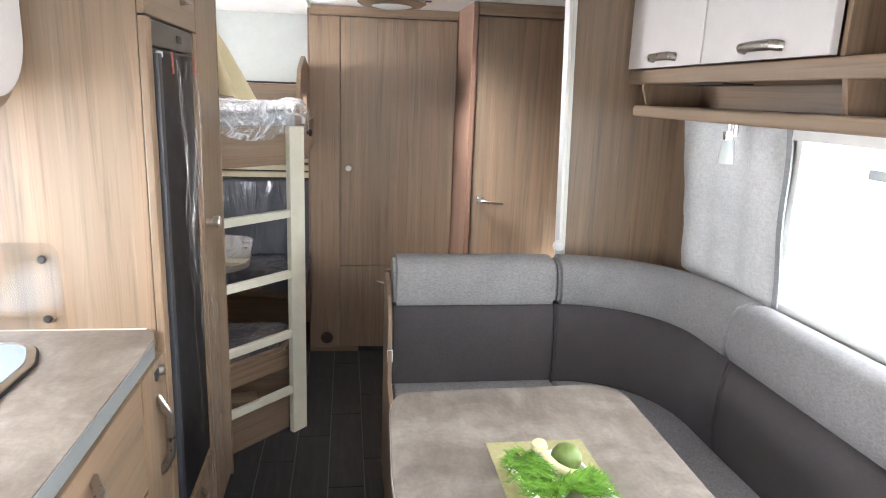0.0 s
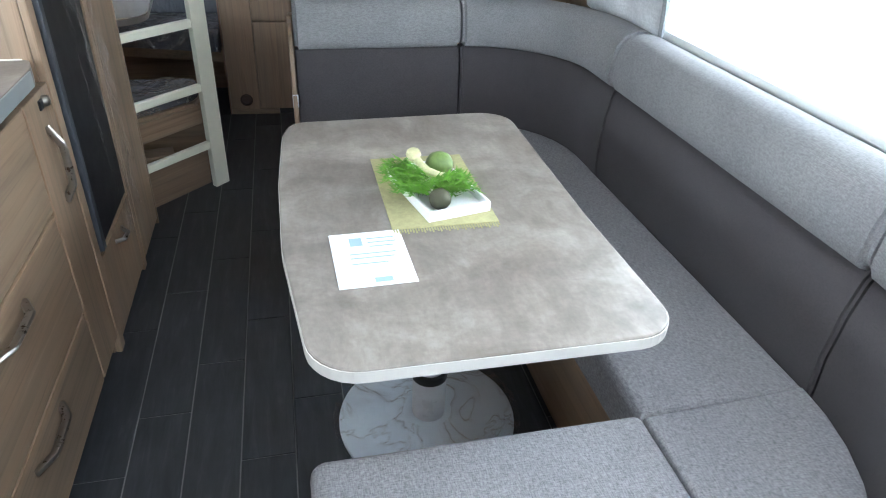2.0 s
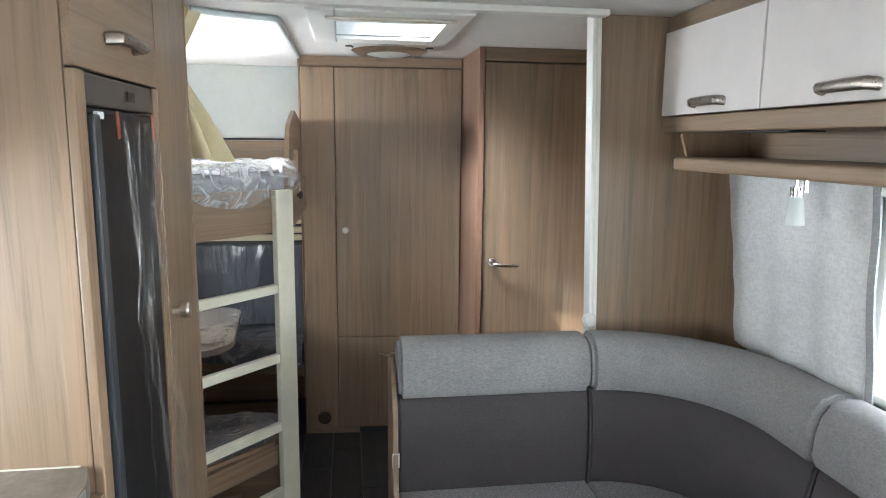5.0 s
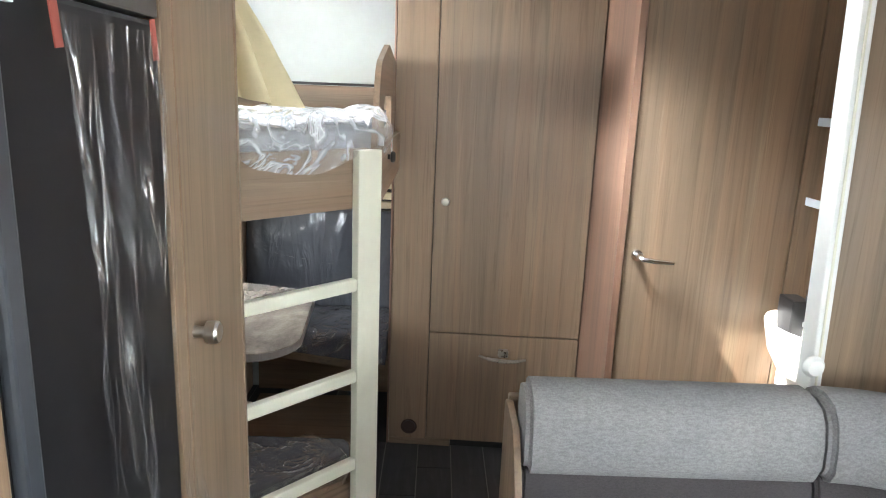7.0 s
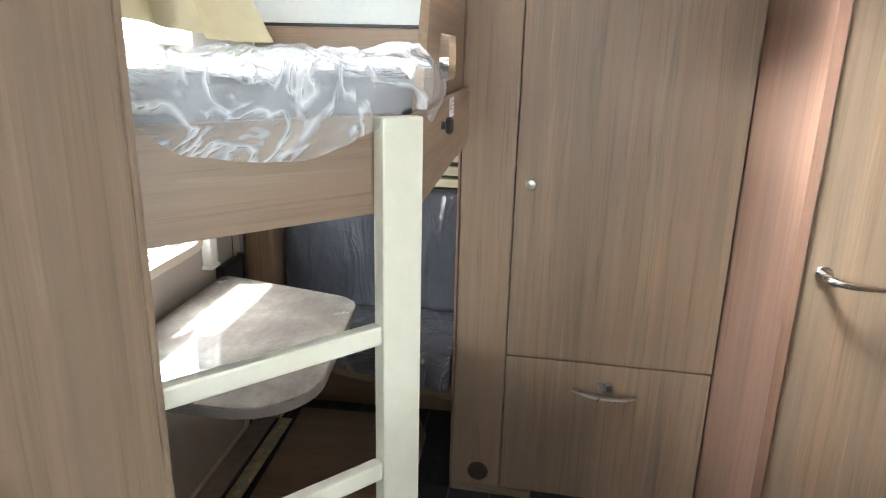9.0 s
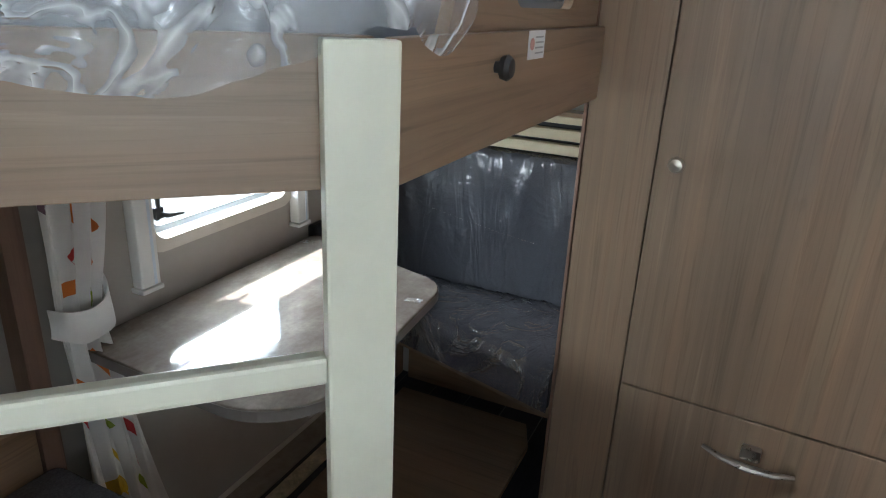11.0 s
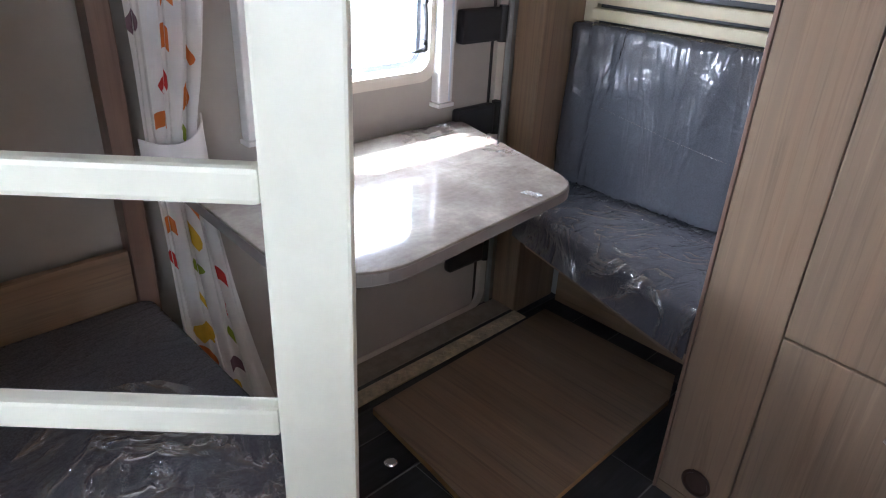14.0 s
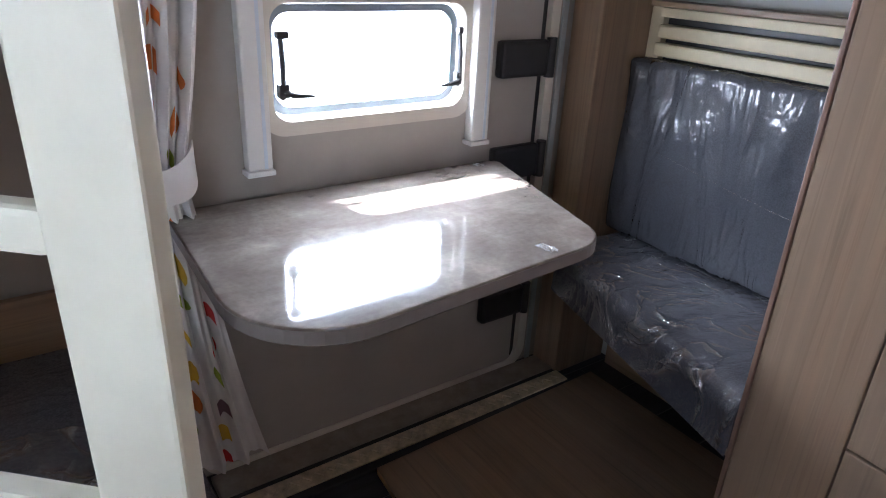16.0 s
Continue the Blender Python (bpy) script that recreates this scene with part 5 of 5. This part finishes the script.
part("back_panel", box(-0.72, -0.006, 4.085, 4.11, 0.0, 0.344), WOOD_X, rs)
part("apron", slab([(-0.72, 3.87), (-0.006, 3.665), (-0.006, 3.683), (-0.72, 3.888)], 0.285, 0.344, 0.002), WOOD_X, rs)
part("corner_post", box(-0.86, -0.757, 3.892, 4.11, 0.0, 1.245, 0.004), WOOD_Z, rs, "oak corner post beside the door")
sl = thing("folded_slat_frame", (-0.4, 4.08, 0.96), "folded cream slat frame stored behind the back cushion", "bed slats")
part("frame_end", box(-0.755, -0.712, 4.078, 4.113, 0.966, 1.105, 0.004), CREAM_TRIM, sl)
part("frame_top", box(-0.711, -0.024, 4.060, 4.113, 1.082, 1.105, 0.004), CREAM_TRIM, sl)
for k, z in enumerate((0.985, 1.030)):
    part("slat", box(-0.711, -0.024, 4.050 + 0.008 * k, 4.085 + 0.008 * k, z, z + 0.034, 0.006), CREAM_TRIM, sl)
part("back_board", box(-0.711, -0.024, 4.098, 4.108, 0.966, 1.08), BLACK, sl)
shelfr = solid("rear_ledge", box(-0.735, -0.006, 4.045, 4.115, 1.108, 1.122, 0.002), WOOD_X, (-0.4, 4.08, 1.108), "narrow oak ledge above the folded slats", "shelf")

# wall table
wt = thing("wall_table", (-0.6, 3.2, 0.69), "stone-look flap table covered in glossy film", "table")
tp = rounded([(-0.838, 2.812), (-0.248, 2.785), (-0.310, 3.505), (-0.838, 3.650)], [0.02, 0.17, 0.11, 0.03], 10)
part("tabletop", slab(tp, 0.690, 0.720, 0.005, 3), STONE_GLOSS, wt)
part("edge_band", slab([(-0.56 + (x + 0.56) * 1.004, 3.2 + (y - 3.2) * 1.003) for x, y in tp], 0.694, 0.7165), simple("grey_table_edge", (0.22, 0.20, 0.19), 0.3), wt, "dark grey edge band")
part("bracket", box(-0.845, -0.80, 2.95, 3.45, 0.655, 0.689, 0.004), BLACK, wt)
for x, y, z in ((-0.33, 3.36, 0.7235), (-0.80, 3.56, 0.7235)):
    part("film_scrap", sheet(lambda u, v: (x + 0.045 * (u - 0.5), y + 0.022 * (v - 0.5), z + abs(0.006 * math.sin(9 * u + 5 * v)) * u), 10, 8), FILM, wt, "crumpled end of film", True)

# service door in the side wall
sd = thing("door_2", (XL, 3.35, 0), "closed taupe service door with a small hinged window", "door", kind="structure")
WY0, WY1, WZ0, WZ1 = 3.050, 3.545, 0.862, 1.105
bm = bmesh.new()
X0, X1 = XL - 0.018, XL + 0.018
cuts_y = [DOOR_Y0 + 0.012, WY0, WY1, DOOR_Y1 - 0.012]
for a, b in zip(cuts_y, cuts_y[1:]):
    if a == WY0:
        box(X0, X1, a, b, DOOR_Z0 + 0.01, WZ0, bm=bm)
        box(X0, X1, a, b, WZ1, DOOR_Z1 - 0.01, bm=bm)
    else:
        box(X0, X1, a, b, DOOR_Z0 + 0.01, DOOR_Z1 - 0.01, bm=bm)
bmesh.ops.remove_doubles(bm, verts=bm.verts[:], dist=1e-5)
leaf = part("door_leaf", bm, DOOR_GREY, sd)


def ring(y0, y1, z0, z1, inner, r_out, x0, x1, bevel=0.0):
    """A rounded frame standing in the side wall."""
    o = rounded([(y0, z0), (y1, z0), (y1, z1), (y0, z1)], r_out, 8)
    i = rounded([(y0 + inner, z0 + inner), (y1 - inner, z0 + inner), (y1 - inner, z1 - inner), (y0 + inner, z1 - inner)], max(r_out - inner * 0.5, 0.005), 8)
    own = bmesh.new()
    a = [own.verts.new((x1, y, z)) for y, z in o]
    b = [own.verts.new((x1, y, z)) for y, z in i]
    c = [own.verts.new((x0, y, z)) for y, z in o]
    d = [own.verts.new((x0, y, z)) for y, z in i]
    n = len(o)
    for k in range(n):
        q = (k + 1) % n
        own.faces.new((a[k], a[q], b[q], b[k]))
        own.faces.new((c[k], d[k], d[q], c[q]))
        own.faces.new((a[k], c[k], c[q], a[q]))
        own.faces.new((b[k], b[q], d[q], d[k]))
    bmesh.ops.recalc_face_normals(own, faces=own.faces[:])
    return own


part("seal", ring(DOOR_Y0 - 0.006, DOOR_Y1 + 0.004, DOOR_Z0 - 0.004, DOOR_Z1 + 0.006, 0.012, 0.06, XL + 0.002, XL + 0.015), RUBBER, sd, "black rubber door seal")
part("door_frame", ring(DOOR_Y0 - 0.035, DOOR_Y1 + 0.045, DOOR_Z0 - 0.016, DOOR_Z1 + 0.035, 0.029, 0.07, XL + 0.001, XL + 0.022), FRAME_CREAM, sd, "pale door frame profile")
win = part("window", ring(WY0 - 0.024, WY1 + 0.024, WZ0 - 0.024, WZ1 + 0.03, 0.030, 0.055, XL - 0.014, XL + 0.027), FRAME_CREAM, sd, "cream rounded window frame")
part("gasket", ring(WY0 + 0.008, WY1 - 0.008, WZ0 + 0.012, WZ1 - 0.004, 0.016, 0.045, XL - 0.017, XL - 0.009), simple("blue_grey_acrylic_edge", (0.30, 0.36, 0.42), 0.2), win, "blue-grey pane edge")
g = part("pane", box(XL - 0.017, XL - 0.014, WY0, WY1, WZ0, WZ1), GLASS, win)
g.visible_shadow = False
for y0, y1 in ((2.985, 3.038), (3.556, 3.608)):
    b = part("blind_rail", box(XL + 0.0185, XL + 0.052, y0, y1, 0.778, 1.245, 0.006), WHITE, sd, "white blind guide rail")
    part("groove", box(XL + 0.0522, XL + 0.0535, y0 + 0.034, y0 + 0.041, 0.782, 1.24), SILVER, b)
    part("end_cap", box(XL + 0.017, XL + 0.056, y0 - 0.004, y1 + 0.004, 0.766, 0.7775, 0.003), WHITE, b)
for y, s in ((3.085, 1), (3.538, -1)):
    lt = part("window_latch", tube([(XL + 0.004, y, 1.045), (XL + 0.012, y, 0.99), (XL + 0.012, y, 0.935), (XL + 0.004, y, 0.912)], 0.006, 8), BLACK, win, "dark window catch", True)
    part("catch_block", box(XL - 0.002, XL + 0.018, y - 0.012, y + 0.012, 0.915, 0.945, 0.004), BLACK, lt)
    part("lever", tube([(XL + 0.012, y, 0.928), (XL + 0.024, y + 0.018 * s, 0.922), (XL + 0.026, y + 0.062 * s, 0.918)], [0.007, 0.007, 0.003], 8), BLACK, lt, "", True)
    part("catch_block", box(XL - 0.002, XL + 0.016, y - 0.010, y + 0.016 * 1, 1.035, 1.050, 0.003), BLACK, lt)
for z in (0.972, 0.262, 0.70):
    hi = part("hinge", box(XL + 0.0185, XL + 0.050, 3.640, 3.796, z - 0.046, z + 0.046, 0.010), BLACK, sd, "black plastic hinge cover")
    part("hinge_pin", tube([(XL + 0.040, 3.808, z - 0.050), (XL + 0.040, 3.808, z + 0.050)], 0.014, 12), BLACK, hi, "", True)
part("post_strip", box(XL + 0.0225, XL + 0.030, 3.848, 3.866, 0.02, 1.24, 0.002), ALU, sd, "aluminium strip on the hinge side")
sill = thing("threshold", (XL, 3.3, 0), "worn aluminium chequer threshold below the door", "threshold")
part("inner_strip", box(XL + 0.024, XL + 0.109, 2.84, 3.90, -0.003, 0.016, 0.003), simple("scuffed_brown_vinyl", (0.27, 0.235, 0.19), 0.45, vary=0.25, scale=22, relief=0.4), sill, "scuffed brown-grey strip")
part("plate", box(XL + 0.122, XL + 0.176, 2.84, 3.90, -0.003, 0.012, 0.003), ALU_TREAD, sill)
for k in range(64):
    y = 2.86 + k * 0.016
    part("tread_bar", moved(box(-0.014, 0.014, -0.0018, 0.0018, 0.0, 0.0035, 0.001), pose(XL + 0.149, y, 0.012, 0, 0, 40 if k % 2 else -40)), ALU_TREAD, sill)
part("seal_lip", box(XL + 0.110, XL + 0.121, 2.84, 3.90, -0.003, 0.013, 0.002), RUBBER, sill, "black seal lip")
part("rubber_strip", box(XL + 0.177, XL + 0.200, 2.84, 3.90, -0.003, 0.010, 0.003), RUBBER, sill, "black rubber strip")

# loose bed board lying on the floor
pb = thing("loose_bed_board", (-0.4, 3.5, 0), "loose oak-foil bed board lying on the floor", "board")
pts = [(-0.665, 3.197), (-0.40, 3.172), (-0.138, 3.141), (-0.150, 3.245), (-0.135, 3.262), (-0.140, 3.87), (-0.185, 3.985), (-0.685, 3.98)]
part("face", slab(pts, 0.018, 0.021), WOOD_X, pb)
part("core", slab(pts, 0.0, 0.0178), PLY, pb, "raw plywood edge")

# small round socket let into the floor
solid("floor_stud", lathe([(0.001, 0.0), (0.016, 0.0), (0.017, 0.002), (0.013, 0.005), (0.006, 0.004), (0.001, 0.0045)], pose(-0.492, 3.118, 0.0005), 18), CHROME, (-0.492, 3.118, 0.0), "small round chrome table socket in the floor", "floor fitting", smooth=True)

# nursery curtain with printed shapes
def print_curtain(u, v):
    z = 1.225 - 1.10 * v
    tie = 0.37
    pinch = math.exp(-((v - tie) / 0.10) ** 2)
    w = (0.168 - 0.14 * v if v < tie else 0.112 + 0.19 * (v - tie) ** 2) - 0.010 * pinch
    y = 2.752 + w * u + (0.02 * (v - tie) if v > tie else 0)
    deep = 0.017 * (1 - 0.55 * pinch)
    x = -0.800 + deep * math.sin(u * 21 + 0.9 * math.sin(4 * v)) + 0.008 * math.sin(u * 43 + 2 * v) + (0.06 * (v - tie) if v > tie else 0) + 0.012 * math.sin(math.pi * u)
    return (x, y, z)


pc = thing("printed_curtain", (-0.8, 2.8, 0.1), "white tied-back curtain printed with bright toy shapes", "curtain")
part("cloth", sheet(print_curtain, 56, 44), CURTAIN_WHITE, pc, "", True)


def tie_band(u, v):
    y = 2.742 + 0.132 * u
    x = -0.750 - 0.05 * (2 * u - 1) ** 4 + 0.004 * math.sin(9 * u + 3 * v)
    return (x, y, 0.775 + 0.010 * u + (0.062 + 0.02 * u) * v - 0.02 * math.sin(math.pi * u))


part("tieback", sheet(tie_band, 24, 6, 0.003), CURTAIN_WHITE, pc, "white cloth tie-back", True)
rng = random.Random(11)
for k in range(30):
    u0, v0 = (0.12 + 0.37 * k) % 0.80 + 0.08, (k + 0.5) / 30
    if 0.36 < v0 < 0.46:
        continue
    du, dv = rng.uniform(0.05, 0.12), rng.uniform(0.009, 0.026)
    kind = rng.random()

    def motif(u, v):
        a = (u - 0.5) * 2
        uu = u0 + du * (a * (1 - (0.7 * (v - 0.5) * 2) ** 2) if kind < 0.6 else a)
        vv = v0 + dv * (v * 2 - 1) + (0.012 * a * a if kind > 0.4 else 0.012 * a)
        p = Vector(print_curtain(min(1, max(0, uu)), min(1, max(0, vv))))
        return p + Vector((0.0028, -0.0016, 0))
    part("print", sheet(motif, 8, 4), rng.choice(PRINT_COLOURS), pc, "bright printed shape")
trim("trim_post", box(XL, XL + 0.05, 2.702, 2.745, 0.0, 1.25, 0.003), WOOD_EDGE, (XL, 2.69, 0), "dark oak post beside the service door")

# ---- washroom behind the partition ----
wb = thing("wash_basin", (1.32, 2.75, 0.80), "white moulded corner washbasin hung on the wall", "basin")
bowl = [(0.001, 0.0), (0.09, 0.0), (0.15, 0.05), (0.185, 0.125), (0.195, 0.13), (0.20, 0.12), (0.165, 0.04), (0.10, -0.015), (0.001, -0.02)]
part("bowl", lathe(bowl, pose(1.413, 2.92, 0.68) @ Matrix.Diagonal((0.53, 0.86, 1.2, 1)), 32), BASIN, wb, "", True)
part("ledge", box(1.440, XR - 0.012, 2.62, 3.105, 0.812, 0.830, 0.004), BASIN, wb, "white ledge behind the bowl")
part("apron", box(1.445, XR - 0.012, 2.64, 3.105, 0.55, 0.811, 0.004), BASIN, wb, "white moulded support under the bowl")
part("tap", tube([(1.43, 2.80, 0.758), (1.43, 2.80, 0.98), (1.40, 2.80, 1.0), (1.33, 2.79, 0.985)], 0.012, 10), CHROME, wb, "chrome tap", True)
part("soap_box", box(1.40, 1.465, 2.98, 3.08, 0.759, 0.90, 0.006), BLACK, wb, "black dispenser")
cup = solid("tumbler", lathe([(0.001, 0.0), (0.032, 0.0), (0.036, 0.09), (0.033, 0.09), (0.030, 0.006), (0.001, 0.006)], pose(1.478, 2.98, 0.830), 20), BLACK, (1.478, 2.98, 0.83), "glossy black toothbrush tumbler on the basin ledge", "tumbler", smooth=True)
lining_w = solid("wall_lining_washroom", box(XR - 0.010, XR - 0.001, 2.335, 3.108, 0.0, H - 0.004), WOOD_Z, (XR, 2.7, 0), "brown oak-foil lining beside the washbasin", "wall", kind="structure")
for z in (1.225, 1.495):
    sh = thing("bathroom_shelf", (1.50, 2.85, z), "narrow shelf with a silver front rail by the basin", "shelf", "shelves by the washbasin")
    part("board", box(1.460, XR - 0.012, 2.60, 3.105, z - 0.010, z + 0.002, 0.002), WOOD_Y, sh)
    part("rail", box(1.452, 1.459, 2.60, 3.105, z - 0.012, z + 0.016, 0.002), SILVER, sh, "silver front rail")
    part("end_rail", box(1.460, XR - 0.013, 2.590, 2.599, z - 0.012, z + 0.016, 0.002), SILVER, sh)


# ---- floor planks ----
rng = random.Random(3)
PW, PL = 0.145, 0.62
plank_meshes = {}


def plank_mesh(w, ln):
    key = (round(w, 3), round(ln, 3))
    if key not in plank_meshes:
        plank_meshes[key] = mesh_from(box(-w / 2, w / 2, -ln / 2, ln / 2, -0.0038, 0.0, 0.0012, seg=1), "plank", VINYL)
    return plank_meshes[key]


x, col = XL, 0
while x < XR - 0.01:
    w = min(PW, XR - x)
    y = YF - (0.207 * (col * 2 % 3))
    while y < YB - 0.01:
        y0, y1 = max(y, YF), min(y + PL, YB)
        if y1 - y0 > 0.02:
            p = new("plank", plank_mesh(w - 0.0034, y1 - y0 - 0.0030))
            p.parent = floor
            p.location = (x + w / 2 - floor.location.x, (y0 + y1) / 2 - floor.location.y, 0)
        y += PL
    x += PW
    col += 1
